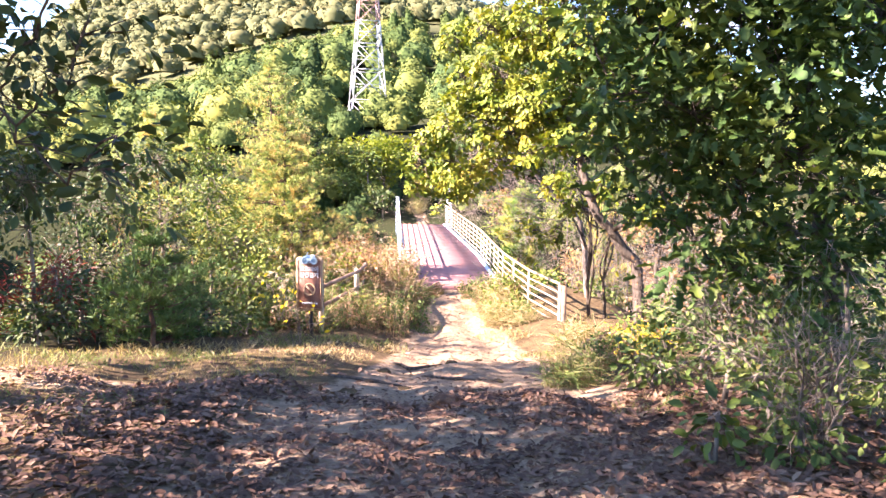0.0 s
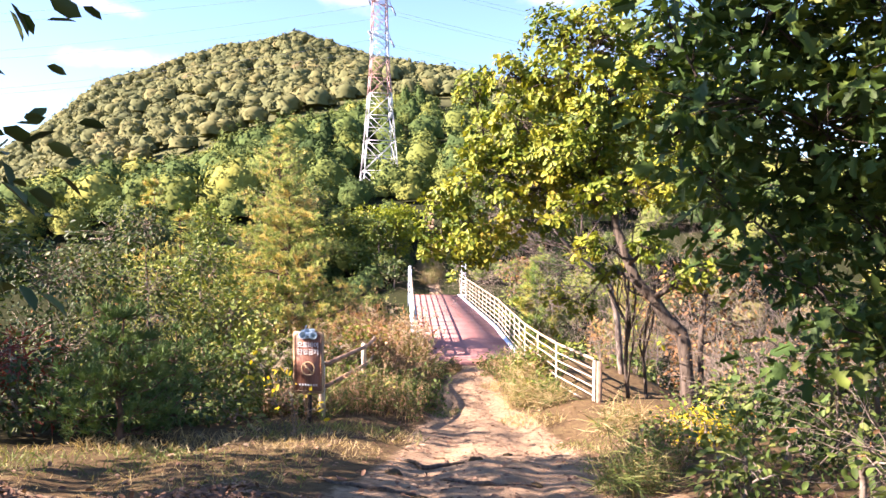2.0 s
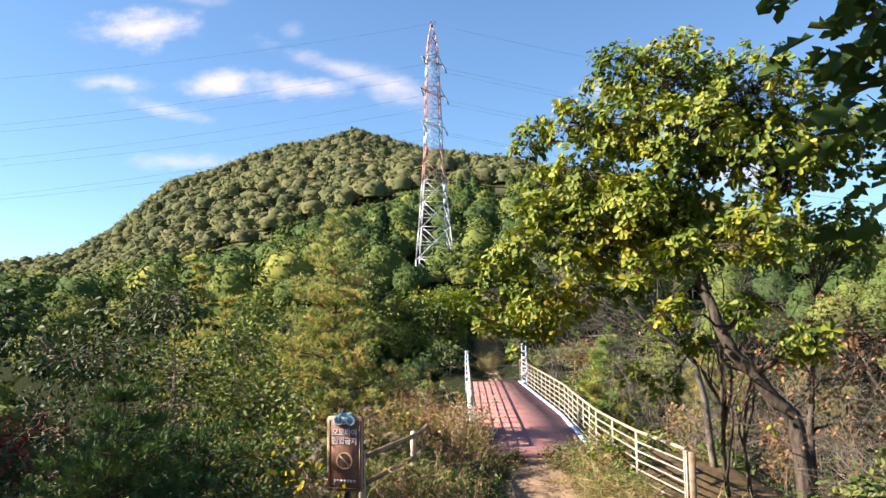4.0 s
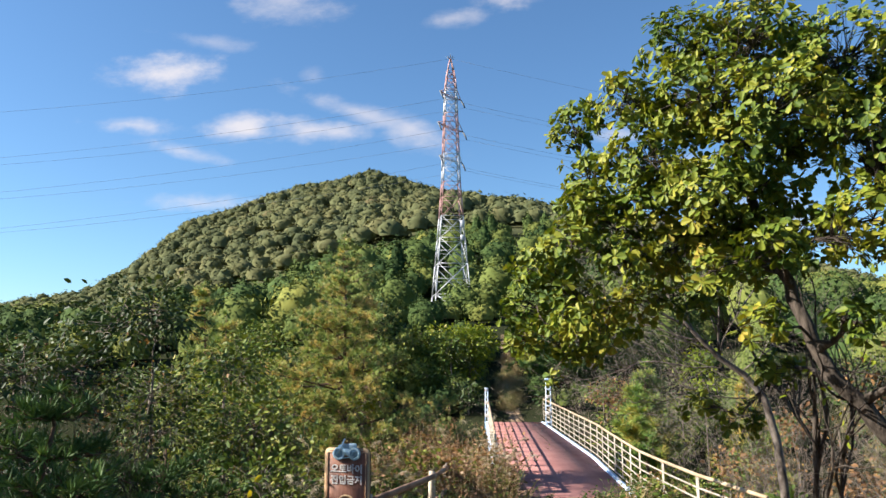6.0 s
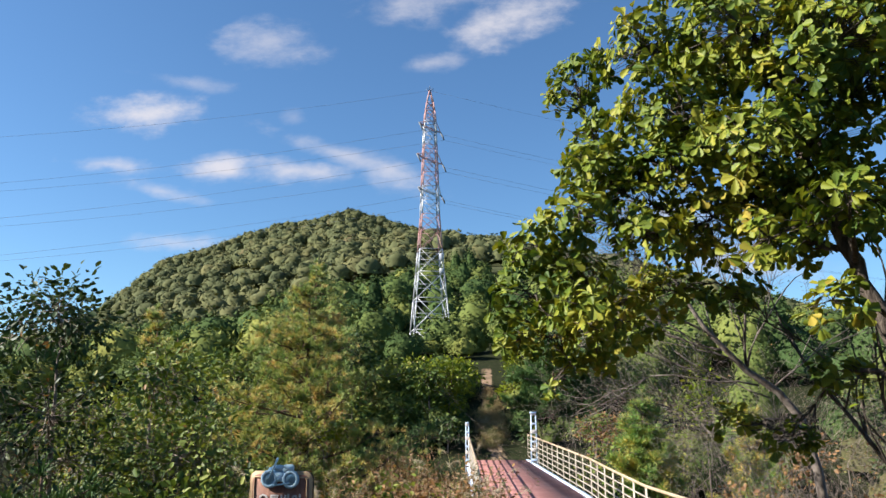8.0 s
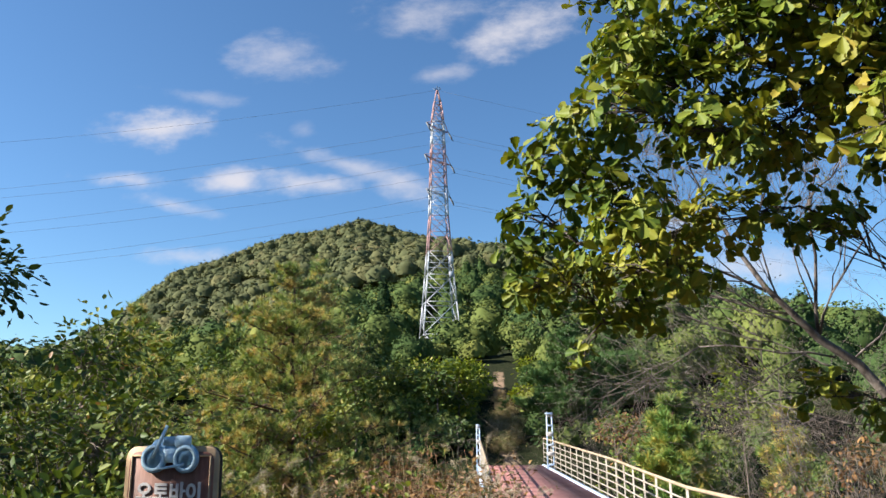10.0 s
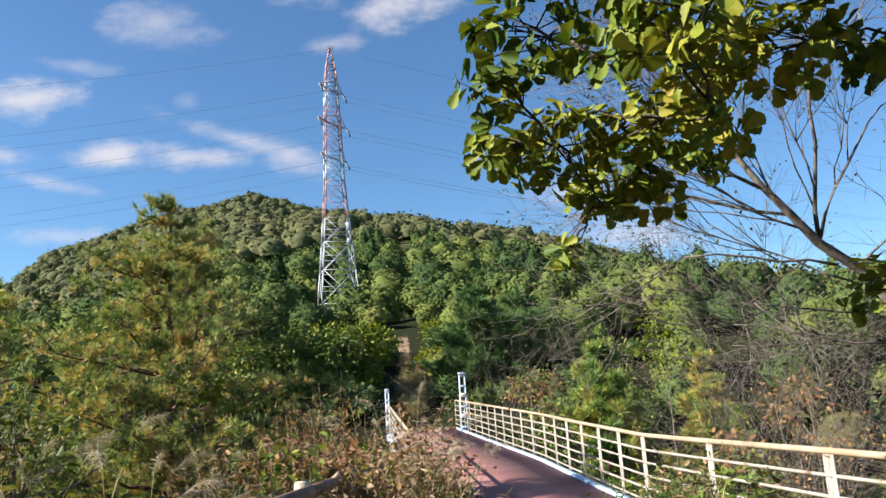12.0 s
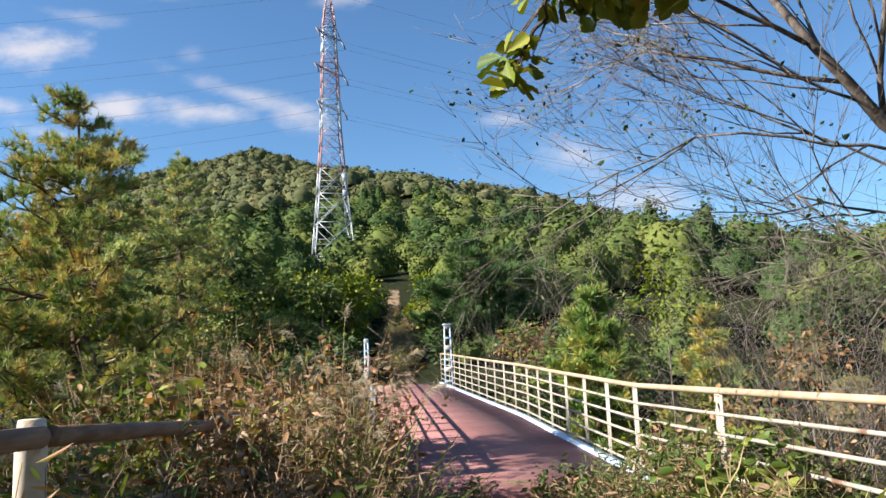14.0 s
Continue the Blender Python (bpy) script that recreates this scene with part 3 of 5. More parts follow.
rail_posts = [18.5, 20.9, 23.4] + [25.8 + 1.2 * k for k in range(19)]
railing("railing", rail_x, rail_posts, "weathered cream metal railing along the bridge and the trail")
railing("railing", lambda y: deck_l(y) - 0.2, [25.8 + 1.2 * k for k in range(19)], "cream metal railing half hidden by dry weeds", top=1.15)
b = Buf()
box(b, (-0.055, -0.055, -0.5), (0.055, 0.055, 1.22), 0.012)
end_post = obj("end_post", b, M["rusty"], at=(3.12, 18.3, DECK_Z))
tagged(end_post, "rusty brown square post ending the railing", "post")


def portal_post(x, y, h, k, label):
    th = thing("gate_pillar", (x, y, DECK_Z), label, "pillar", "bridge pillars")
    for sx in (-0.14 * k, 0.14 * k):
        for sy in (-0.12 * k, 0.12 * k):
            b = Buf()
            bar(b, (sx, sy, -0.3), (sx * 0.75, sy * 0.75, h), 0.05, 0.05)
            obj("upright", b, M["blue"], th)
    for i in range(6):
        z = 0.25 + i * (h - 0.35) / 5
        b = Buf()
        w = 0.14 * k * (1 - 0.25 * z / h) + 0.025
        box(b, (-w, -w * 0.9, z), (w, w * 0.9, z + (0.16 if i % 2 else 0.07)), 0.006)
        obj("plate", b, M["white" if i % 2 else "blue"], th)
    b = Buf()
    box(b, (-0.17 * k, -0.15 * k, h), (0.15 * k, 0.15 * k, h + 0.07), 0.02)
    obj("cap", b, M["blue"], th)


portal_post(0.42, 44.4, 2.4, 1.0, "pale blue lattice pillar at the far end of the footbridge")
portal_post(-2.66, 43.9, 1.93, 0.55, "slim pale pillar half hidden by weeds at the bridge end")

# ---------------- log fence beside the sign ----------------
fence = thing("log_fence", (-2.2, 19.0, -2.9), "low fence of brown log rails on bleached posts among weeds", "fence")
fo = Vector((2.2, -19.0, 2.9))


def fence_z(y):
    return lerp(y, [(15, -1.33), (19, -1.52), (22.6, -1.84), (26, -1.9)])


def fence_x(y):
    return lerp(y, [(15, -2.75), (19, -2.22), (22.6, -2.35), (26, -2.2)])


for y in (15.9, 19.05, 22.2):
    b = Buf()
    x, z = float(fence_x(y)), float(fence_z(y))
    tube(b, [(x, y, z - 1.5), (x, y, z + 0.0), (x, y, z + 0.07)], [0.062, 0.06, 0.05], 10)
    obj("post", b, M["fencepost"], fence, smooth=False, at=fo)
for k, dz in ((0, 0.0), (1, -0.42)):
    for y0, y1 in ((15.9, 19.0), (19.1, 22.2)):
        b = Buf()
        ys = np.linspace(y0, y1, 5)
        tube(b, np.stack([fence_x(ys) + 0.06, ys, fence_z(ys) + dz], 1), 0.045, 10)
        obj("rail", b, M["fence"], fence, smooth=True, at=fo)

# ---------------- the no-motorbikes sign ----------------
SIGN_AT, SIGN_TURN = Vector((-2.78, 15.35, -2.5)), -8.0
sign = thing("trail_sign", SIGN_AT, "brown wooden sign forbidding motorbikes, on a dark post", "sign", rz=SIGN_TURN)
SW, SB, ST = 0.585, 0.70, 1.84


def rounded(buf, x0, x1, z0, z1, r, y0, y1):
    bm = bmesh.new()
    pts = []
    for cx, cz, a0 in ((x1 - r, z1 - r, 0), (x0 + r, z1 - r, 90), (x0 + r, z0 + r, 180), (x1 - r, z0 + r, 270)):
        for k in range(6):
            a = radians(a0 + 18 * k)
            pts.append((cx + r * math.cos(a), cz + r * math.sin(a)))
    f = bm.faces.new([bm.verts.new((x, y0, z)) for x, z in pts])
    ext = bmesh.ops.extrude_face_region(bm, geom=[f])
    for v in [e for e in ext["geom"] if isinstance(e, bmesh.types.BMVert)]:
        v.co.y = y1
    bmesh.ops.recalc_face_normals(bm, faces=bm.faces[:])
    take(buf, bm)


def ring(buf, cx, cz, r0, r1, y0, y1, n=28):
    a = np.arange(n) * 2 * np.pi / n
    rows = [np.stack([cx + r * np.cos(a), np.full(n, y), cz + r * np.sin(a)], 1) for r, y in ((r0, y0), (r1, y0), (r1, y1), (r0, y1))]
    i = np.arange(n)
    j = (i + 1) % n
    buf.add(np.concatenate(rows), np.concatenate([np.stack([p * n + i, p * n + j, q * n + j, q * n + i], 1) for p, q in ((0, 1), (1, 2), (2, 3), (3, 0))]))


b = Buf()
tube(b, [(0, 0.06, -0.6), (0, 0.06, 1.7)], 0.04, 10)
obj("post", b, M["signside"], sign, "dark weathered post")
b = Buf()
rounded(b, -SW / 2, SW / 2, SB, ST, 0.07, -0.012, 0.018)
board = obj("board", b, M["signside"], sign, "near-black board side, its shade put into the colour")
b = Buf()
rounded(b, -SW / 2, SW / 2, SB, ST, 0.07, -0.024, -0.0125)
obj("edge", b, M["signframe"], board, "tan painted edge")
b = Buf()
rounded(b, -SW / 2 + 0.028, SW / 2 - 0.028, SB + 0.028, ST - 0.028, 0.055, -0.030, -0.0245)
obj("face", b, M["signbrown"], board, "brown wood-grain face")
b = Buf()
x, z0, z1 = SW / 2 - 0.045, SB + 0.05, ST - 0.05
for p, q in (((-x, z0), (x, z0)), ((-x, z1), (x, z1)), ((-x, z0), (-x, z1)), ((x, z0), (x, z1))):
    bar(b, (p[0], -0.0335, p[1]), (q[0], -0.0335, q[1]), 0.006 if p[0] != q[0] else 0.009, 0.009 if p[0] != q[0] else 0.006)
obj("border_line", b, M["signframe"], board)


def lettering(name, body, size, at, mat, parent, label):
    cu_ = bpy.data.curves.new(name, "FONT")
    cu_.body, cu_.size, cu_.align_x, cu_.extrude, cu_.offset = body, size, "CENTER", 0.003, 0.0035
    tmp = new(name, cu_)
    bpy.context.view_layer.update()
    me = bpy.data.meshes.new_from_object(tmp.evaluated_get(bpy.context.evaluated_depsgraph_get()))
    bpy.data.objects.remove(tmp)
    me.transform(Matrix.Translation(at) @ Matrix.Rotation(radians(90), 4, "X"))
    me.materials.clear()
    me.materials.append(mat)
    ob = new(name, me)
    ob.parent = parent
    ob["label"] = label
    return ob


lettering("lettering", "오토바이", 0.112, (0, -0.034, 1.555), M["white"], board, "off-white painted Korean lettering")
lettering("lettering", "진입금지", 0.112, (0, -0.034, 1.425), M["white"], board, "off-white painted Korean lettering")
b = Buf()
ring(b, 0, 1.16, 0.105, 0.135, -0.036, -0.031)
bar(b, (-0.085, -0.0335, 1.245), (0.085, -0.0335, 1.075), 0.005, 0.03)
obj("ban_symbol", b, M["signframe"], board, "pale ring with a slanting bar")
b = Buf()
for k in range(7):
    bar(b, (-0.17 + k * 0.052, -0.0335, 0.86), (-0.135 + k * 0.052, -0.0335, 0.86), 0.004, 0.04)
obj("small_lettering", b, M["white"], board, "row of small unreadable marks")
# motorbike cut-out on the sign's top edge
bike = obj("motorbike_cutout", (lambda q: (rounded(q, -0.12, 0.12, 1.765, 1.88, 0.04, -0.044, -0.031), q)[1])(Buf()), M["bikeblue"], sign, "blue painted wooden motorbike shape")
for cx in (-0.10, 0.10):
    b = Buf()
    ring(b, cx, 1.775, 0.0, 0.078, -0.052, -0.034)
    w = obj("wheel", b, M["bikeblue"], bike)
    b = Buf()
    ring(b, cx, 1.775, 0.052, 0.072, -0.057, -0.0525)
    obj("tyre_line", b, M["bikelight"], bike, "pale cyan wheel outline")
b = Buf()
rounded(b, -0.045, 0.045, 1.755, 1.83, 0.015, -0.056, -0.0525)
rounded(b, -0.05, 0.035, 1.845, 1.895, 0.02, -0.05, -0.0445)
obj("engine", b, M["bikelight"], bike, "pale engine and tank")
b = Buf()
bar(b, (-0.10, -0.06, 1.775), (-0.02, -0.06, 1.955), 0.004, 0.02)
bar(b, (-0.06, -0.06, 1.72), (0.10, -0.06, 1.745), 0.004, 0.014)
obj("fork", b, M["bikelight"], bike, "slanting fork and handlebar")
b = Buf()
rounded(b, 0.03, 0.13, 1.835, 1.90, 0.02, -0.054, -0.045)
obj("saddle", b, M["bikelight"], bike)

# ---------------- transmission tower and its wires ----------------
TX, TY, TB, TT = -9.8, 96.0, 4.4, 39.1
tower = thing("transmission_tower", (TX, TY, TB), "tall lattice power pylon in grey and faded red steel", "pylon")
TH = TT - TB


def tw(z):
    """Half width of the tower at a height above its foot."""
    return lerp(z, [(0, 2.5), (2, 2.25), (11.5, 1.5), (18, 1.06), (24.7, 0.87), (30.7, 0.68), (32.5, 0.5), (TH, 0.05)])


TURN_T = radians(14)


def corner(i, z):
    w = tw(z)
    x, y = ((-w, -w), (w, -w), (w, w), (-w, w))[i % 4]
    return (x * math.cos(TURN_T) - y * math.sin(TURN_T), x * math.sin(TURN_T) + y * math.cos(TURN_T), z)


def band(z):
    return M["towerred"] if (13.6 < z < 18.1 or 21.6 < z < 26.1 or z > 29.1) else M["steel"]


levels = [0, 4.0, 7.8, 11, 13.8, 16.2, 18.2, 20, 21.8, 23.6, 25.4, 27.2, 28.9, 30.4, 31.8, 33, TH]
for i in range(4):
    for a, c in zip(levels, levels[1:]):
        b = Buf()
        bar(b, corner(i, a), corner(i, c), 0.13, 0.13)
        obj("leg", b, band(a), tower)
for a, c in zip(levels[:-1], levels[1:-1]):
    for i in range(4):
        b = Buf()
        t = 0.055 if a > 10 else 0.075
        bar(b, corner(i, a), corner(i + 1, c), t, t)
        bar(b, corner(i + 1, a), corner(i, c), t, t)
        bar(b, corner(i, c), corner(i + 1, c), t, t)
        if a < 12:
            m0 = (np.array(corner(i, a)) + corner(i, c)) / 2
            m1 = (np.array(corner(i + 1, a)) + corner(i + 1, c)) / 2
            bar(b, m0, m1, 0.05, 0.05)
        obj("lattice", b, band(a), tower)
arm_tips = []
AD = np.array([math.cos(radians(58)), math.sin(radians(58)), 0])
for z, ln in ((21.0, 2.3), (25.2, 2.6), (29.4, 2.2)):
    for s in (-1, 1):
        tip = AD * s * ln + np.array([0, 0, z + 0.35])
        b = Buf()
        for i in range(4):
            bar(b, corner(i, z + (0.9 if i % 2 else 0)), tip, 0.07, 0.07)
        obj("cross_arm", b, band(z), tower)
        b = Buf()
        tube(b, [tip, tip + [0.35, 0, -0.7], tip + [0.5, 0, -1.1]], [0.1, 0.12, 0.08], 6)
        obj("insulator", b, M["cable"], tower, "dark hanging insulator string")
        arm_tips.append(tip + [TX + 0.5, TY, TB - 1.1])
for z, w in ((12.2, 0.9), (10.6, 0.7)):
    b = Buf()
    box(b, (1.35, -1.75, z), (1.85, -1.4, z + w), 0.05)
    obj("equipment_box", b, M["steel"], tower, "small white equipment box")
b = Buf()
for a in np.linspace(0, 6.283, 9)[:-1]:
    bar(b, (0, 0, TH - 0.1), (0.5 * math.cos(a), 0.5 * math.sin(a), TH + 0.25), 0.04, 0.04)
bar(b, (0, 0, TH - 0.5), (0, 0, TH + 0.6), 0.08, 0.08)
obj("spike", b, M["cable"], tower)
for k, tip in enumerate(arm_tips + [np.array([TX, TY, TT])]):
    for s, end in ((-1, np.array([-150, 62, tip[2] - 13])), (1, np.array([160, 150, tip[2] - 9]))):
        t = np.linspace(0, 1, 24)[:, None]
        end = end + np.array([0, (k % 2) * 6, (k % 2) * 2.0])
        p = tip + (end - tip) * t - np.array([0, 0, 1.0]) * 9 * t * (1 - t) * 4 * 0.55
        b = Buf()
        tube(b, p, 0.012, 4)
        w = obj("power_line", b, M["cable"])
        tagged(w, "thin dark overhead wire running from the pylon", "cable", "overhead wires")

# ---------------- wooded hills ----------------
def dome(levels=4, around=9):
    """The upper part of a ball as rings of points, with its faces."""
    v, f = [(0, 0, 1.0)], []
    for i in range(1, levels + 1):
        p = i * 1.95 / levels
        for j in range(around):
            a = (j + 0.5 * (i % 2)) * 2 * math.pi / around
            v.append((math.sin(p) * math.cos(a), math.sin(p) * math.sin(a), math.cos(p)))
    for j in range(around):
        f.append((0, 1 + j, 1 + (j + 1) % around))
        for i in range(levels - 1):
            a, b2, c, d = 1 + i * around + j, 1 + i * around + (j + 1) % around, 1 + (i + 1) * around + j, 1 + (i + 1) * around + (j + 1) % around
            f += [(a, c, d), (a, d, b2)]
    return np.array(v), np.array(f)


def woods(name, label, r0, r1, az0, az1, count, tree, chips, size, seed, clear=None, mat="woods", conifers=0.0):
    """Many tree crowns: a lumpy leaf mass each, set with single clumps of leaves."""
    rng = np.random.RandomState(seed)
    az = np.radians(rng.uniform(az0, az1, count))
    r = np.sqrt(rng.uniform(r0 ** 2, r1 ** 2, count))
    x, y = r * np.sin(az), 8 + r * np.cos(az)
    if clear:
        keep = clear(x, y)
        x, y = x[keep], y[keep]
    n = len(x)
    R = tree * rng.uniform(0.62, 1.25, n)
    tint = rng.beta(1.5, 2.1, n)
    pointed = rng.rand(n) < conifers
    tint[pointed] *= 0.3
    tall = np.where(pointed, 1.55, rng.uniform(0.9, 1.15, n))
    if r0 > 200:
        tall *= 0.85
    wide = np.where(pointed, 0.62, 1.0)
    centre = np.stack([x, y, land(x, y) + R * 0.6], 1)
    ph = rng.uniform(0, 6.283, (n, 1, 3))

    def crown(d, lift):
        """Points of the crowns in the given directions from their middles."""
        lump = np.sin(d[..., :1] * 5.2 + ph[..., :1]) * np.sin(d[..., 1:2] * 5.2 + ph[..., 1:2]) + 0.6 * np.sin(d[..., 2:] * 7 + d[..., :1] * 6 + ph[..., 2:])
        rad = R[:, None, None] * (1 + 0.17 * lump) * lift
        taper = 1 - pointed[:, None, None] * np.clip(d[..., 2:], 0, 1) * 0.45
        return centre[:, None] + d * rad * np.concatenate([np.broadcast_to(wide[:, None, None], taper.shape) * taper] * 2 + [np.broadcast_to(tall[:, None, None], taper.shape)], 2)

    dv, df = dome(3, 7) if r0 > 200 else dome()
    b = Buf()
    b.add(crown(np.broadcast_to(dv, (n, len(dv), 3)), 0.80), (np.arange(n)[:, None, None] * len(dv) + df[None]).reshape(-1, 3))
    d = rng.normal(size=(n, chips, 3))
    d[..., 2] = np.abs(d[..., 2]) * 1.15 - 0.12
    d /= np.linalg.norm(d, axis=2)[..., None]
    p = crown(d, rng.uniform(0.78, 1.02, (n, chips, 1)))
    # only the sides that face the walk are set with leaves
    home = np.array([0, 8, 0]) - np.stack([x, y, np.zeros(n)], 1)
    home /= np.linalg.norm(home, axis=1)[:, None]
    seen = (d * home[:, None]).sum(2) > -0.3
    p, d, shade = p[seen], d[seen], np.repeat(tint, chips).reshape(n, chips)[seen]
    leaves(b, p, np.cross(d, rng.normal(size=d.shape)), size, TRI, rng, face=d + rng.normal(size=d.shape) * 0.45)
    ob = obj(name, b, M[mat])
    ob.data.attributes.new("tint", "FLOAT", "FACE").data.foreach_set("value", np.concatenate([np.repeat(tint, len(df)), shade]).astype(np.float32))
    return tagged(ob, label, "woods", kind="stuff")


def off_tower(x, y):
    return (np.abs(x - path_x(y)) > 1.6 + 1.2 * (y < 66)) & (np.hypot(x - TX, y - TY) > 5.5) & ~((np.abs(x - TX * y / TY) < 4) & (y > 78) & (y < 96))



def off_bridge(x, y):
    return ((x < path_x(y) - 4.6) | (x > path_x(y) + 4.2)) & ~((y < 46) & (np.abs(x + 1) < 9))


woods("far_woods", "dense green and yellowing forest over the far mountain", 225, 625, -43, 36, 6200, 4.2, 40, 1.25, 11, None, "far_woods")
woods("hill_woods", "mixed autumn forest on the hill behind the pylon", 95, 208, -41, 40, 880, 3.1, 320, 0.50, 12, off_tower, "woods", 0.16)
woods("slope_woods", "broadleaf trees crowding the slope beyond the gully", 60, 100, -42, 42, 300, 2.2, 430, 0.34, 13, off_tower, "woods", 0.12)
woods("pylon_brush", "low leafy brush round the foot of the pylon", 62, 100, -12, 4, 330, 0.95, 230, 0.22, 19, lambda x, y: np.abs(x - path_x(y)) > 1.1)
woods("gully_woods", "leafy trees and bushes filling the gully sides", 36, 62, -46, 46, 170, 1.6, 850, 0.175, 15, off_bridge)
woods("bank_woods", "leafy trees and bushes on the falling bank", 15, 42, 38, 75, 60, 1.5, 480, 0.20, 16)
woods("bank_woods", "leafy trees and bushes on the falling bank", 22, 46, -75, -38, 70, 1.6, 480, 0.22, 17)
woods("bank_woods", "leafy bushes on the falling bank", 26, 48, 15, 42, 75, 1.3, 700, 0.15, 18, lambda x, y: x > 8, "brush_woods")
woods("gully_brush", "low leafy brush on the gully side beside the bridge", 17, 40, -34, -5, 110, 0.85, 420, 0.12, 20, lambda x, y: (x < deck_l(y) - 2.0) & (x > -13) & (y > 25))
woods("far_bank_brush", "low leafy brush on the bank past the bridge", 40, 58, -12, 14, 70, 0.9, 420, 0.15, 21, lambda x, y: np.abs(x - path_x(y)) > 1.5)
woods("woods_behind", "trees along the trail behind", 24, 60, 115, 245, 60, 3.2, 150, 0.8, 14)


# ---------------- trees and shrubs ----------------
def blob_points(c, r, n, rng, hollow=0.45):
    d = rng.normal(size=(n, 3))
    d /= np.linalg.norm(d, axis=1)[:, None]
    k = rng.uniform(hollow ** 3, 1, n) ** (1 / 3)
    return np.asarray(c) + d * k[:, None] * np.asarray(r), d


def leafy(name, label, category, base, trunk, blobs, mat, shape, size, seed, per=9, dense=30, bark="bark", tr=0.12, group="", reach=0.16, up=0.5, rosettes=False):
    """A broadleaf tree or shrub: tapered stem, a limb to each mass of foliage, twigs, and a crown of single leaves."""
    rng = np.random.RandomState(seed)
    th = thing(name, base, label, category, group)
    at = -Vector(base)
    trunk = np.asarray(trunk, float)
    k = len(trunk)
    fine_t = np.stack([np.interp(np.linspace(0, k - 1, 4 * k), np.arange(k), trunk[:, i]) for i in range(3)], 1)
    fine_t[1:-1] += rng.normal(size=(4 * k - 2, 3)) * tr * 0.12
    radii = np.linspace(tr, tr * 0.35, 4 * k)
    radii[0] = tr * 1.35
    b = Buf()
    tube(b, fine_t, radii, 9)
    obj("trunk", b, M[bark], th, "", True, at)
    crown, twigs = Buf(), Buf()
    nodes, thick = fine_t.copy(), radii.copy()
    order = sorted(blobs, key=lambda q: min(np.linalg.norm(fine_t - np.asarray(q[0]), axis=1)))
    for c, r in order:
        c = np.asarray(c, float)
        r3 = np.array([r, r, r * 0.8]) if np.isscalar(r) else np.asarray(r, float)
        cost = np.linalg.norm(nodes - c, axis=1) + 0.9 * np.clip(nodes[:, 2] - c[2] + 0.3, 0, 9)
        j = int(np.argmin(cost))
        limb = wiggle(nodes[j], c, 7, 0.035, rng, 0.05)
        b = Buf()
        limb_r = np.linspace(max(0.010, thick[j] * 0.62), 0.010, 7)
        tube(b, limb, limb_r, 6)
        nodes, thick = np.concatenate([nodes, limb[2:]]), np.concatenate([thick, limb_r[2:]])
        obj("limb", b, M[bark], th, "", True, at)
        n = max(4, int(dense * (r3.prod() ** (1 / 3)) ** 2.2))
        pts, d = blob_points(c, r3, n, rng)
        for p in pts:
            q = limb[rng.randint(2, 7)]
            tube(twigs, [q, p], [0.008, 0.003], 3)
        P = np.repeat(pts, per, 0) + rng.normal(size=(n * per, 3)) * reach * np.array([1, 1, 0.7])
        if rosettes:
            # leaves spread star-like from each twig's end
            heart = d * 0.8 + rng.normal(size=d.shape) * 0.45 + np.array([-0.15, -0.1, 0.55])
            heart /= np.linalg.norm(heart, axis=1)[:, None]
            side = rng.normal(size=(n * per, 3))
            heart = np.repeat(heart, per, 0)
            side -= (side * heart).sum(1)[:, None] * heart
            side /= np.linalg.norm(side, axis=1)[:, None] + 1e-9
            P = np.repeat(pts, per, 0) + heart * rng.uniform(-0.09, 0.02, (n * per, 1)) + side * 0.015
            leaves(crown, P, side + heart * rng.uniform(-0.15, 0.45, (n * per, 1)) - np.array([0, 0, 0.22]), size, shape, rng, spread=0.35, face=heart + rng.normal(size=heart.shape) * 0.28)
            continue
        A = np.repeat(d, per, 0) * 0.5 + (P - np.repeat(pts, per, 0)) / reach + np.array([0, 0, -0.35])
        leaves(crown, P, A, size, shape, rng, up)
    tagged(obj("brushwood", twigs, M[bark], th, "", False, at), kind="stuff")
    obj("crown", crown, M[mat], th, "", False, at)
    return th


def shrub(name, label, x, y, top, r, mat, seed, shape=OVAL, size=0.12, dense=60, per=10, group="", category="shrub", bark="twig", low=0.15):
    g = land1(x, y)
    rng = np.random.RandomState(seed)
    h = max(0.4, top - g)
    blobs = []
    n = 3 + int(r * 2.5)
    for k in range(n):
        a, q = rng.uniform(0, 6.283), rng.uniform(0.1, 0.75) * r
        rr = r * rng.uniform(0.38, 0.62)
        z = g + np.clip(h * rng.uniform(low, 1.0), rr * 0.6, h - rr * 0.75)
        blobs.append(((x + q * math.cos(a), y + q * math.sin(a), z), rr))
    blobs.append(((x, y, top - r * 0.4), r * 0.5))
    trunk = [(x, y, g - 0.15), (x + 0.05 * r, y, g + h * 0.4), (x, y, g + h * 0.75)]
    return leafy(name, label, category, (x, y, g), trunk, blobs, mat, shape, size, seed, per, dense, bark, 0.02 + 0.025 * r, group, reach=0.10 + 0.05 * r)


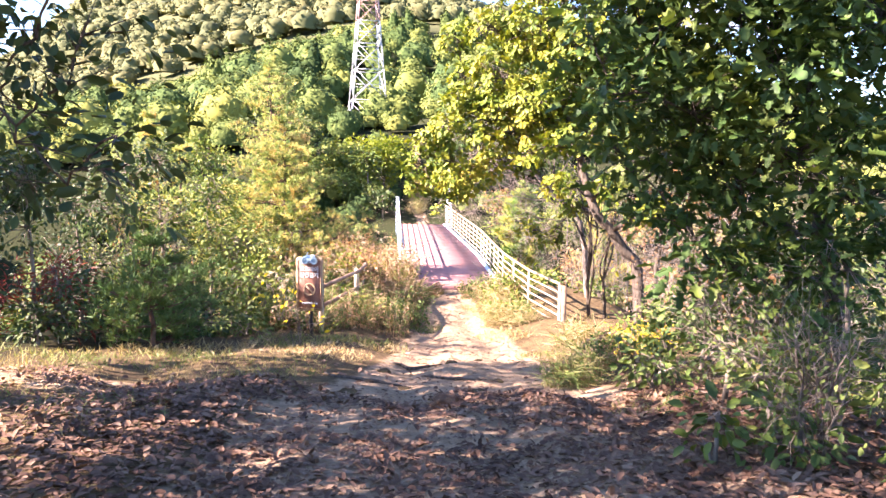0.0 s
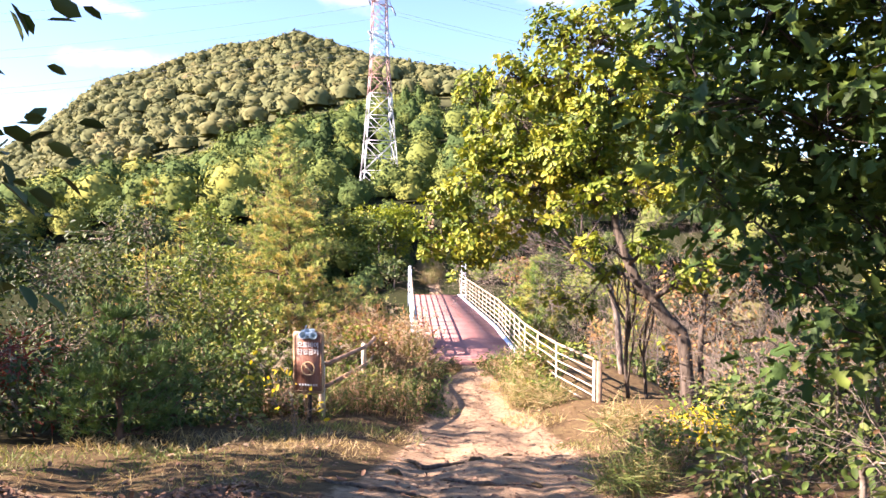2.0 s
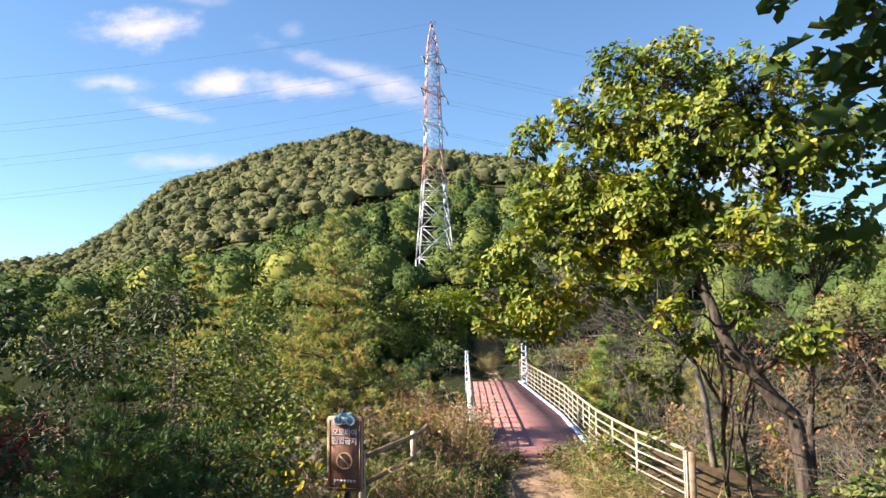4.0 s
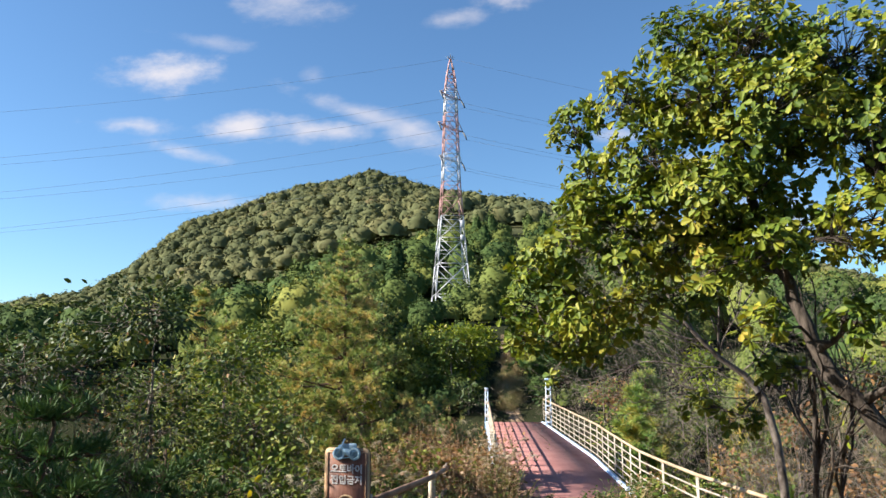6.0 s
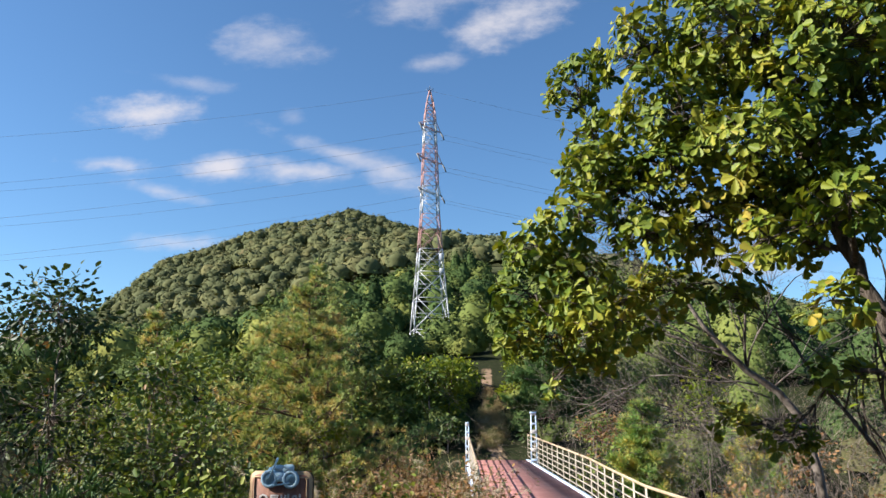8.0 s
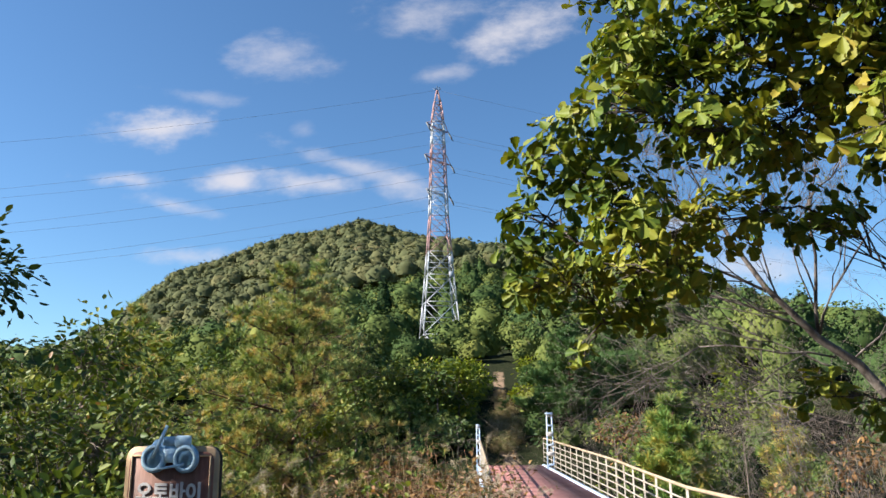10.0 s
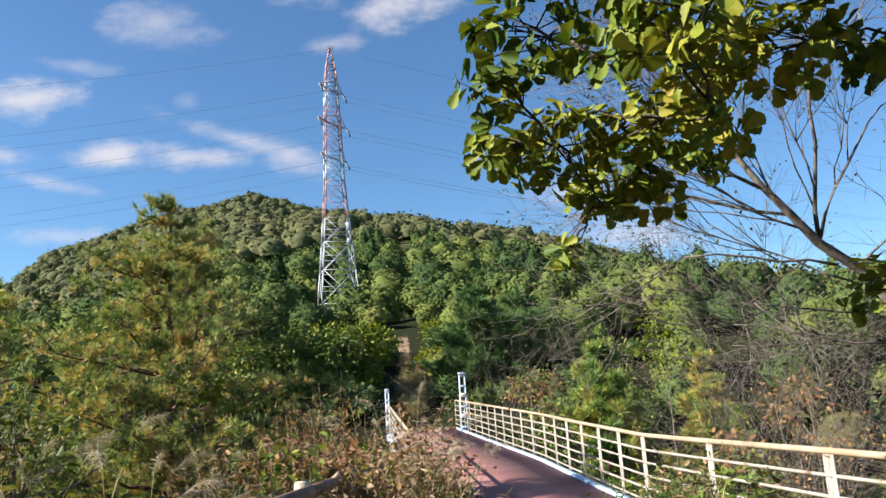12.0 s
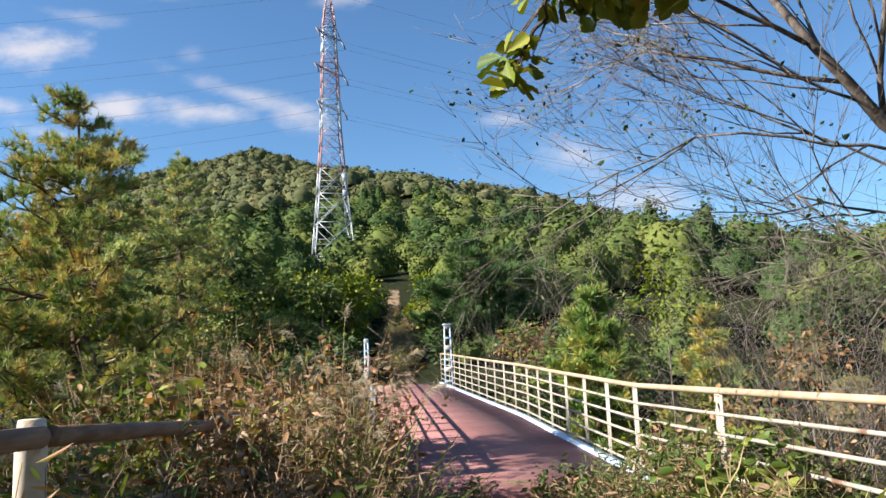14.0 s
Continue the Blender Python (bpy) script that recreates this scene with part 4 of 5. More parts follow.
def pine(name, label, x, y, top, r, seed, mat="pine", crown_from=0.25, tuft=0.17, density=1.0, group="", needles_each=13, steps=0.42, width=0.056):
    """A pine: whorls of upswept boughs, each set with needle tufts."""
    rng = np.random.RandomState(seed)
    g = land1(x, y)
    h = top - g
    th = thing(name, (x, y, g), label, "pine tree", group)
    at = Vector((-x, -y, -g))
    lean = rng.normal(size=2) * 0.02 * h
    tp = np.array([(x + lean[0] * t * t, y + lean[1] * t * t, g - 0.2 + (h + 0.1) * t) for t in np.linspace(0, 1, 9)])
    tp[1:-1, :2] += rng.normal(size=(7, 2)) * 0.02
    b = Buf()
    tube(b, tp, np.linspace(0.03 + 0.014 * h, 0.012, 9), 8)
    obj("trunk", b, M["pine_bark"], th, "", True, at)
    boughs, tufts = Buf(), Buf()
    z = crown_from * h
    P, A = [], []
    while z < h - 0.1:
        t = z / h
        ln = r * (1 - ((t - crown_from) / (1 - crown_from)) ** 1.45) * 0.92 + 0.22
        for k in range(rng.randint(5, 8)):
            a = rng.uniform(0, 6.283)
            l = ln * rng.uniform(0.5, 1.2)
            root = np.array([np.interp(t, np.linspace(0, 1, 9), tp[:, i]) for i in range(3)])
            tip = root + np.array([math.cos(a) * l, math.sin(a) * l, l * rng.uniform(0.05, 0.45)])
            line = wiggle(root, tip, 6, 0.03, rng, -0.08 * l)
            tube(boughs, line, np.linspace(0.010 + 0.012 * l, 0.006, 6), 5)
            m = max(7, int(l * 13 * density))
            ends = []
            for s in np.linspace(0.35, 1.0, max(3, int(l * 3.2))):
                p = np.array([np.interp(s, np.linspace(0, 1, 6), line[:, i]) for i in range(3)])
                side = rng.normal(size=3) * 0.20 * l * (0.35 + 0.65 * (1 - s))
                side[2] = abs(side[2]) * 0.6
                tube(boughs, [p, p + side], [0.010, 0.006], 4)
                ends.append((p, side))
            for j in range(int(m * 1.1)):
                p, side = ends[j % len(ends)]
                sp = side * rng.uniform(0.55, 1.05) + rng.normal(size=3) * (0.045 * l + 0.05) * np.array([1, 1, 0.7])
                q = p + side * 0.6
                tube(boughs, [q, p + sp], [0.005, 0.004], 3)
                P.append(p + sp)
                A.append((tip - root) / l * 0.6 + (sp - side * 0.5) / (0.1 * l + 0.05) * 0.35 + np.array([0, 0, 0.75]))
        z += steps * rng.uniform(0.7, 1.2)
    for k in range(4):
        P.append(tp[-1] + np.array([0, 0, 0.02 * k]))
        A.append(np.array([rng.normal() * 0.3, rng.normal() * 0.3, 1.0]))
    needles(tufts, np.array(P), np.array(A), tuft, rng, int(needles_each * 1.45), width, 1.05)
    tagged(obj("branchwork", boughs, M["pine_bark"], th, "", False, at), kind="stuff")
    tagged(obj("needle_cover", tufts, M[mat], th, "", False, at), kind="stuff")
    return th


def bare(name, label, x, y, g, starts, seed, mat="twig", depth=4, group="", category="tree", leaf=None, spread=0.55, droop=0.0, trunk=None):
    """Leafless branching wood, grown from its stems outwards."""
    rng = np.random.RandomState(seed)
    th = thing(name, (x, y, g), label, category, group)
    at = Vector((-x, -y, -g))
    thin = Buf()
    tips = []

    def grow(p, d, length, r, level, buf):
        pts = [p]
        dd = d / np.linalg.norm(d)
        segs = 5 if r > 0.012 else (4 if r > 0.004 else 2)
        for k in range(segs):
            dd = dd + rng.normal(size=3) * 0.13 + np.array([0, 0, 0.05 - droop])
            dd /= np.linalg.norm(dd)
            pts.append(pts[-1] + dd * length / segs)
        tube(buf, pts, np.linspace(r, r * 0.55, segs + 1), 6 if r > 0.02 else 3)
        if level == 0:
            tips.append(pts[-1])
            return
        for k in range(rng.randint(3, 6)):
            s = rng.randint(1, segs + 1)
            nd = dd + rng.normal(size=3) * spread
            grow(pts[s], nd, length * rng.uniform(0.55, 0.8), max(0.0022, r * (0.55 if s < segs else 0.5)), level - 1, thin)

    if trunk:
        b = Buf()
        tube(b, trunk, np.linspace(0.095, 0.022, len(trunk)), 9)
        obj("trunk", b, M[mat], th, "", True, at)
    for p, d, length, r, *deep in starts:
        b = Buf()
        grow(np.array(p, float), np.array(d, float), length * (0.74 if trunk else 1.0), r * (0.75 if trunk else 1.0), deep[0] if deep else depth, b)
        obj("stem", b, M[mat], th, "", True, at)
    tagged(obj("brushwood", thin, M[mat], th, "", False, at), kind="stuff")
    if leaf:
        P = np.array(tips)
        P = P[rng.rand(len(P)) < leaf[1]]
        b = Buf()
        leaves(b, np.repeat(P, 2, 0) + rng.normal(size=(2 * len(P), 3)) * 0.04, rng.normal(size=(2 * len(P), 3)) + [0, 0, -0.4], leaf[2], OVAL, rng, 0.3)
        tagged(obj("leaf_cover", b, M[leaf[0]], th, "", False, at), kind="stuff")
    return th


def thicket(x, y, top, r, seed, n=6, leaf=None, label="bare grey-brown thicket of twigs on the gully side", group="bare thickets"):
    rng = np.random.RandomState(seed)
    g = land1(x, y)
    starts = []
    for k in range(n):
        a = rng.uniform(0, 6.283)
        d = (math.cos(a) * 0.6, math.sin(a) * 0.6, 0.9)
        starts.append(((x + rng.normal() * r * 0.25, y + rng.normal() * r * 0.25, g - 0.1 + rng.uniform(0, 0.3) * (top - g)), d, max(0.8, (top - g) * 0.62), 0.014))
    return bare("thicket", label, x, y, g, starts, seed, "twig", 3, group, "thicket", leaf, 0.65)


# the oak that leans over the trail
OAK_BLOBS = [((0.84, 17.8, 2.4), 0.5), ((1.25, 17.5, 2.75), 0.55), ((0.1, 19.2, 0.42), 0.26), ((0.5, 19.2, 0.55), 0.3), ((1.5, 18.1, 1.9), 0.45), ((2.2, 17.4, 2.3), 0.55), ((0.3, 17.7, 2.9), 0.4), ((2.6, 17.8, 2.4), 0.65), ((3.4, 17.4, 2.2), 0.65), ((1.6, 17.3, 2.9), 0.6), ((2.6, 17.0, 3.5), 0.75), ((3.8, 17.5, 3.9), 0.85), ((1.8, 17.8, 4.0), 0.65), ((2.1, 18.4, 1.35), 0.42), ((1.3, 18.5, 1.35), 0.48), ((0.7, 18.6, 1.2), 0.48), ((0.25, 18.9, 0.95), 0.42), ((-0.25, 18.8, 0.8), 0.40), ((-0.68, 18.6, 0.72), 0.36), ((-0.55, 18.0, 1.3), 0.42), ((-0.75, 18.3, 1.1), 0.28),
             ((-0.42, 17.8, 1.85), 0.45), ((0.05, 17.6, 2.2), 0.52), ((0.05, 17.8, 1.4), 0.55), ((0.4, 19.5, 0.72), 0.36), ((0.1, 19.4, 0.55), 0.28), ((-0.13, 19.4, 0.1), (0.16, 0.14, 0.10)), ((0.1, 17.2, 1.0), 0.34), ((0.9, 17.5, 1.9), 0.55), ((1.7, 17.8, 2.1), 0.6),
             ((0.95, 19.4, 1.0), 0.42), ((0.30, 18.9, 4.45), 0.55), ((0.50, 18.8, 3.55), 0.55), ((0.45, 18.2, 2.8), 0.62), ((1.1, 18.1, 4.6), 0.75), ((1.3, 17.6, 3.5), 0.8), ((2.0, 18.0, 5.5), 0.75), ((2.1, 17.3, 4.4), 0.9), ((2.0, 16.9, 2.8), 0.7),
             ((3.0, 17.4, 5.3), 0.95), ((3.1, 16.7, 4.0), 0.9), ((3.0, 17.5, 3.0), 0.75), ((4.2, 17.2, 4.8), 1.1), ((4.3, 16.6, 3.3), 1.0), ((3.9, 16.2, 2.2), 0.75), ((5.2, 17.0, 3.9), 1.1), ((5.3, 17.0, 2.1), 0.85), ((2.7, 16.3, 1.9), 0.5),
             ((1.9, 16.6, 1.6), 0.42), ((2.4, 16.2, 0.9), 0.36), ((2.2, 19.1, -0.35), 0.34), ((2.8, 18.7, -0.5), 0.38), ((3.6, 16.2, 0.9), 0.4), ((2.9, 18.3, 1.9), 0.5), ((4.6, 16.3, 0.4), 0.5), ((3.3, 18.4, 0.3), 0.38), ((0.6, 18.2, 0.75), 0.25), ((-0.3, 17.6, 0.95), 0.22)]
leafy("oak_tree", "large oak with yellowing green leaves leaning over the trail", "tree", (4.9, 17.3, -2.8),
      [(4.9, 17.3, -3.1), (4.65, 17.3, -1.0), (4.15, 17.3, -0.35), (3.65, 17.3, 0.2), (3.35, 17.4, 1.0), (3.1, 17.5, 1.9), (2.7, 17.6, 3.2), (2.5, 17.5, 4.5)],
      OAK_BLOBS, "oak", OAK, 0.132, 21, 9, 165, tr=0.15, reach=0.115, rosettes=True)
bare("slender_tree", "slender dark-barked sapling beside the railing", 3.87, 18.7, land1(3.87, 18.7), [((3.87, 18.7, land1(3.87, 18.7) - 0.2), (-0.12, 0, 1), 2.6, 0.055), ((4.25, 18.6, land1(4.25, 18.6) - 0.2), (-0.1, 0.05, 1), 2.9, 0.045)], 22, "bark", 2, leaf=("lime", 0.8, 0.1), spread=0.5)
leafy("autumn_tree", "small tree with thin russet and yellow autumn leaves", "tree", (6.0, 20.2, land1(6.0, 20.2)), [(6.0, 20.2, -3.6), (5.95, 20.1, -2.0), (6.0, 20, -0.4), (6.2, 20, 0.6)],
      [((6.5, 20, 0.6), 0.75), ((6.3, 19.8, -0.5), 0.8), ((5.6, 20, 0.0), 0.6), ((7.1, 20.4, 0.2), 0.8), ((6.6, 20.2, -1.3), 0.6)], "russet", OVAL, 0.13, 23, 7, 42, tr=0.09)
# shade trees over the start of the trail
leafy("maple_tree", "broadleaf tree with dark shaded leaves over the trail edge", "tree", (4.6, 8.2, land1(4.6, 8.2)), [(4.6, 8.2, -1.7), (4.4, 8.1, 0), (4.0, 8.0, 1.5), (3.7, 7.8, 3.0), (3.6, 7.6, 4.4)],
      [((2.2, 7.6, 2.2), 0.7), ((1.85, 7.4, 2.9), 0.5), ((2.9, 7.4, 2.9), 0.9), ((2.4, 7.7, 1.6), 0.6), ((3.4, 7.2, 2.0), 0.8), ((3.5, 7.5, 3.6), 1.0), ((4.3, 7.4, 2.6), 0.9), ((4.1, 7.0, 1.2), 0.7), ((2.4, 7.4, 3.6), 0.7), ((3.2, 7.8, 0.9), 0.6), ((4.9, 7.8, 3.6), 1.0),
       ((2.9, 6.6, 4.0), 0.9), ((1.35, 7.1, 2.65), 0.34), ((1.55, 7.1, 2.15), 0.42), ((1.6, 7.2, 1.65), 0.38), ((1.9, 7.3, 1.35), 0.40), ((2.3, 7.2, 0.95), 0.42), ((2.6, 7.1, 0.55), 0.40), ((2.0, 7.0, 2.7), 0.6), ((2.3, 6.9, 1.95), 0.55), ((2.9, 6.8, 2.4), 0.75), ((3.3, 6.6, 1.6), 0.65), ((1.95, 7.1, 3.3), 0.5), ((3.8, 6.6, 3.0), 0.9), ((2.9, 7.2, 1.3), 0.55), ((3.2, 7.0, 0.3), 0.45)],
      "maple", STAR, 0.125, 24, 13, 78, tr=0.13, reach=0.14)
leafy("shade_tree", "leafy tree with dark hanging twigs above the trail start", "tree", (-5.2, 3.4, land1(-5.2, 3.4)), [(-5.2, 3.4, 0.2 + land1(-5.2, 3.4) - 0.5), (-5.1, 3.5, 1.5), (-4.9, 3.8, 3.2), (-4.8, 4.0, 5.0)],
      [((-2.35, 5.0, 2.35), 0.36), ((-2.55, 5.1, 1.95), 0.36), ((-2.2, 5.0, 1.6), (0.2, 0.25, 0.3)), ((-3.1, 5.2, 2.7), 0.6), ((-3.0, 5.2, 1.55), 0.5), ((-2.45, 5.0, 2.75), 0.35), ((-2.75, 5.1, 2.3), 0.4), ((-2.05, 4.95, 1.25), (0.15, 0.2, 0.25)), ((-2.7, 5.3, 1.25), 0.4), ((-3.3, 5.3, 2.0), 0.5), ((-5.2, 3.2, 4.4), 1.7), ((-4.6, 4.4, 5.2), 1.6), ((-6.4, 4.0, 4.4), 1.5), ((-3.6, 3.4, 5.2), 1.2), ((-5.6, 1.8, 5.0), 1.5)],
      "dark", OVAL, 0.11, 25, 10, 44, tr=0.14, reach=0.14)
# trees out of view, their crowns set where shade should fall
UNSEEN_CANOPY = [((-9.0, 6.5), [(-9.5, 9.6, 6.2), (-8.4, 7.4, 6.8), (-10.2, 7.0, 5.6), (-7.6, 9.0, 5.4), (-8.8, 5.6, 5.4), (-7.4, 6.2, 7.4), (-9.4, 8.4, 4.4), (-8.6, 10.0, 4.6), (-8.9, 6.4, 3.8), (-9.2, 7.6, 2.7), (-9.8, 9.2, 2.9), (-8.7, 6.2, 2.4), (-9.6, 4.6, 4.2), (-11.4, 7.4, 4.6), (-11.6, 9.4, 5.4), (-12.4, 6.0, 6.2)]),
          ((-7.0, 1.5), [(-6.0, 4.8, 7.0), (-5.0, 3.2, 6.6), (-7.6, 4.6, 5.2), (-9.0, 3.2, 5.0), (-5.4, 0.8, 6.4), (-3.8, 5.6, 7.4), (-8.4, 3.0, 3.8), (-7.2, 1.0, 4.4), (-10.2, 2.6, 5.6), (-10.6, 4.4, 6.6), (-12.4, 3.4, 6.0)]),
          ((-4.0, -2.5), [(-4.2, -1.6, 6.2), (-2.8, 0.4, 6.8), (-5.2, -0.4, 5.6), (-3.4, 1.6, 7.4), (-5.4, -2.6, 6.0)]),
          ((-13.6, 12.4), [(-13.0, 12.6, 2.2), (-14.0, 13.4, 3.4), (-12.8, 11.6, 3.6), (-14.6, 12.0, 4.6), (-13.4, 13.0, 5.4), (-15.2, 13.8, 3.0)])]
for i, ((x, y), spots) in enumerate(UNSEEN_CANOPY):
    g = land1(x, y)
    leafy("shade_tree", "tall leafy tree out of view, set to shade the start of the trail", "tree", (x, y, g), [(x, y, g - 0.3), (x + 0.1, y, g + 2.4), (x + 0.2, y + 0.3, g + 4.6), (x + 0.3, y + 0.5, g + 6.5)],
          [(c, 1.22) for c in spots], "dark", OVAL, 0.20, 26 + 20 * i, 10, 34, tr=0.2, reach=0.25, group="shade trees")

# the big pine and its neighbours across the gully
pine("pine_tree", "bushy pine with olive needles and browning tips", -5.75, 27.2, 2.86, 3.2, 31, "pine", 0.2, 0.15, 1.9, "pines by the gully", 20, 0.30, 0.056)
pine("pine_tree", "tall pine with olive green needles", -11.5, 50.0, 8.0, 3.6, 33, "pine", 0.2, 0.30, 0.55, "pines by the gully", 11, 0.5)
pine("pine_tree", "tall pine with olive green needles", -11.2, 31.5, 2.1, 2.7, 34, "pine", 0.2, 0.24, 0.9, "pines by the gully", 11, 0.48)
pine("pine_tree", "tall pine with olive green needles", -13.5, 36.0, 3.6, 2.8, 35, "pine", 0.2, 0.28, 0.6, "pines by the gully", 10, 0.5)
pine("young_pine", "young pine with fresh green and yellow needles", 3.55, 33.7, 0.3, 1.35, 36, "pine_far", 0.25, 0.30, 1.8, "young pines past the railing", 17, 0.36)
pine("young_pine", "young pine with fresh green and yellow needles", 9.0, 40.5, -0.3, 1.5, 37, "pine_far", 0.25, 0.32, 1.4, "young pines past the railing", 15, 0.42)
pine("young_pine", "young pine with soft blue-green needles", -5.3, 13.2, 0.15, 1.0, 38, "fir", 0.12, 0.17, 1.5, "young pines beside the trail", 12, 0.3)
pine("young_pine", "young pine with soft blue-green needles", -5.6, 16.2, -0.7, 1.25, 39, "fir", 0.1, 0.18, 1.4, "young pines beside the trail", 12, 0.3)
pine("fir_tree", "dark green conifer with layered boughs", 2.0, 53.5, 4.2, 3.0, 40, "fir", 0.06, 0.40, 1.3, "conifers past the bridge", 13, 0.38)
pine("fir_tree", "dark green conifer with layered boughs", 4.8, 57.0, 4.4, 2.8, 41, "fir", 0.06, 0.42, 1.1, "conifers past the bridge", 12, 0.42)

# leafless tree beyond the railing
G = land1(4.4, 21.8)
bare("bare_tree", "nearly bare tree with grey branches spreading sideways", 4.5, 21.9, G, [
    ((2.58, 21.6, 1.1), (-1.0, -0.1, 0.35), 2.0, 0.030, 4),
    ((2.92, 21.65, 0.78), (-1.0, 0.15, 0.12), 2.3, 0.028, 4),
    ((3.1, 21.7, 0.6), (-1, -0.1, 0.22), 2.4, 0.026, 4),
    ((3.45, 21.8, 0.2), (-1, -0.15, 0.02), 2.5, 0.026, 4),
    ((3.6, 21.8, 0.0), (-1, 0.25, 0.10), 2.3, 0.022, 4),
    ((3.75, 21.8, -0.35), (-1, -0.05, -0.05), 2.3, 0.022, 4),
    ((2.0, 21.9, 2.5), (-0.5, 0.1, 0.9), 1.6, 0.024, 4),
    ((2.25, 21.8, 1.85), (-0.95, -0.2, 0.45), 1.8, 0.022, 4),
    ((3.25, 21.75, 0.45), (0.05, 0.1, 1), 2.6, 0.036, 4),
    ((3.25, 21.75, 0.45), (0.35, -0.2, 0.95), 2.2, 0.028, 4),
    ((2.75, 21.62, 0.95), (-0.1, 0.2, 1), 1.9, 0.024, 4),
    ((3.6, 21.8, 0.1), (0.7, -0.1, 0.7), 1.9, 0.024, 4),
    ((3.9, 21.85, -0.7), (-0.9, 0.35, 0.02), 2.2, 0.02, 4)], 51, "bark_pale", 4, "", "tree", ("dark", 0.22, 0.04), 0.40, 0.02,
    trunk=[(4.5, 21.9, G - 0.3), (4.4, 21.9, -2.4), (4.3, 21.88, -1.2), (4.1, 21.84, -0.35), (3.75, 21.8, 0.1), (3.25, 21.75, 0.45), (2.92, 21.65, 0.78), (2.58, 21.6, 1.15), (2.25, 21.8, 1.85), (2.0, 21.9, 2.5)])
for i, (x, y, top, r) in enumerate([(6.5, 28, -0.6, 1.4), (4.9, 25.6, -1.8, 1.0), (7.6, 35, 0.6, 1.6), (8.3, 30.5, -0.8, 1.5), (10, 27, -0.5, 1.6),
                                    (8.0, 24.0, -1.0, 1.3), (6.8, 17.6, -0.6, 1.2), (5.9, 14.6, -0.4, 1.2), (7.6, 21.0, -0.6, 1.3), (3.2, 39, -0.6, 1.3), (5.2, 44, 0.6, 1.5), (7, 12, 0.6, 1.3), (11.5, 36, 1.2, 1.8), (3.6, 7.2, 0.2, 0.8), (4.4, 9.8, 0.4, 0.9), (3.0, 5.6, 0.0, 0.6), (5.0, 12.2, 0.2, 1.0), (5.4, 15.2, -0.6, 0.9)]):
    thicket(x, y, top, r, 60 + i, 6, ("russet" if i % 3 else "weed", 0.35, 0.055))
for i, (x, y, top, r, m) in enumerate([(6.2, 36.2, 1.2, 1.3, "lime"), (8.6, 33.5, -1.2, 1.5, "russet"), (3.3, 37.6, -1.6, 1.3, "green"), (5.0, 40.5, -0.4, 1.6, "dark"), (3.0, 43.0, -0.4, 1.2, "green"), (7.2, 46, 0.6, 1.9, "green"),
                                       (3.6, 47.5, -0.6, 1.5, "russet"), (5.6, 30.8, -2.4, 1.1, "russet"), (10.5, 31.5, -1.4, 1.6, "dark"), (12.5, 40, 0.6, 2.0, "dark"), (7.6, 26.5, -2.0, 1.1, "russet"), (5.0, 22.6, -2.4, 0.8, "weed"),
                                       (9.6, 22.0, -0.9, 1.5, "dark"), (9.4, 17.0, -0.2, 1.5, "dark"), (3.9, 26.4, -2.6, 0.8, "green"), (3.6, 30.5, -3.0, 0.9, "lime"), (6.6, 33.0, -2.4, 1.2, "green")]):
    shrub("shrub", {"lime": "yellow-green leafy shrub on the gully side", "green": "green leafy shrub on the gully side", "dark": "dark green shrub on the gully side", "russet": "russet-brown autumn shrub on the gully side", "weed": "green weedy shrub by the railing"}[m],
          x, y, top, r, m, 100 + i, size=0.16, dense=34, per=9, group="gully shrubs")
for i, (x, y, top, r, m) in enumerate([(-5.2, 50.5, 2.0, 2.1, "green"), (-7.2, 52.5, 2.6, 2.3, "green"), (-4.2, 52, 2.1, 1.9, "lime"), (-6.6, 56, 2.6, 2.3, "lime"), (-4.7, 60, 3.0, 2.0, "lime"), (-9.0, 48, 1.6, 2.0, "green"), (-0.4, 57.5, 1.6, 1.2, "lime"),
                                       (0.3, 62, 3.2, 1.5, "lime"), (-6.6, 36, -1.6, 1.7, "green"), (-11.8, 54, 4.2, 2.4, "dark"), (-14, 44, 2.4, 2.4, "green"), (0.9, 49.4, -1.2, 1.0, "dark"), (-3.9, 47.8, -0.6, 1.3, "dark"), (-3.9, 35.0, -2.4, 1.1, "green")]):
    shrub("shrub", {"lime": "sunlit yellow-green leafy tree on the far bank", "green": "green leafy tree on the far bank", "dark": "dark green bush at the far end of the bridge", "weed": "low weeds where the far trail begins"}[m],
          x, y, top, r, m, 140 + i, size=0.22, dense=26, per=10, group="far bank shrubs")

# bushes beside the trail
LEFT = [(-7.4, 19.2, 1.75, 1.45, "dark"), (-8.6, 17.2, 0.9, 1.6, "dark"), (-7.7, 13.6, 1.5, 1.2, "dark"), (-6.6, 20.6, 0.9, 1.4, "green"), (-4.6, 17.3, -0.95, 1.15, "green"), (-5.6, 19.3, -0.2, 1.3, "green"), (-6.8, 16.6, -0.9, 1.1, "green"),
        (-4.2, 15.6, -1.75, 0.75, "weed"), (-5.2, 14.9, -1.6, 0.8, "dark"), (-6.3, 14.0, -1.5, 0.85, "dark"), (-7.2, 12.8, -1.0, 0.9, "dark"), (-8.4, 21.8, 0.4, 1.5, "green"), (-9.8, 24, 0.3, 1.5, "green"), (-4.0, 19.4, -1.6, 0.9, "weed"),
        (-3.5, 17.3, -1.75, 0.7, "weed"), (-6.0, 22.5, -0.7, 1.2, "green"), (-5.1, 26.3, -0.2, 0.75, "lime"), (-11.5, 27, 0.2, 1.6, "green")]
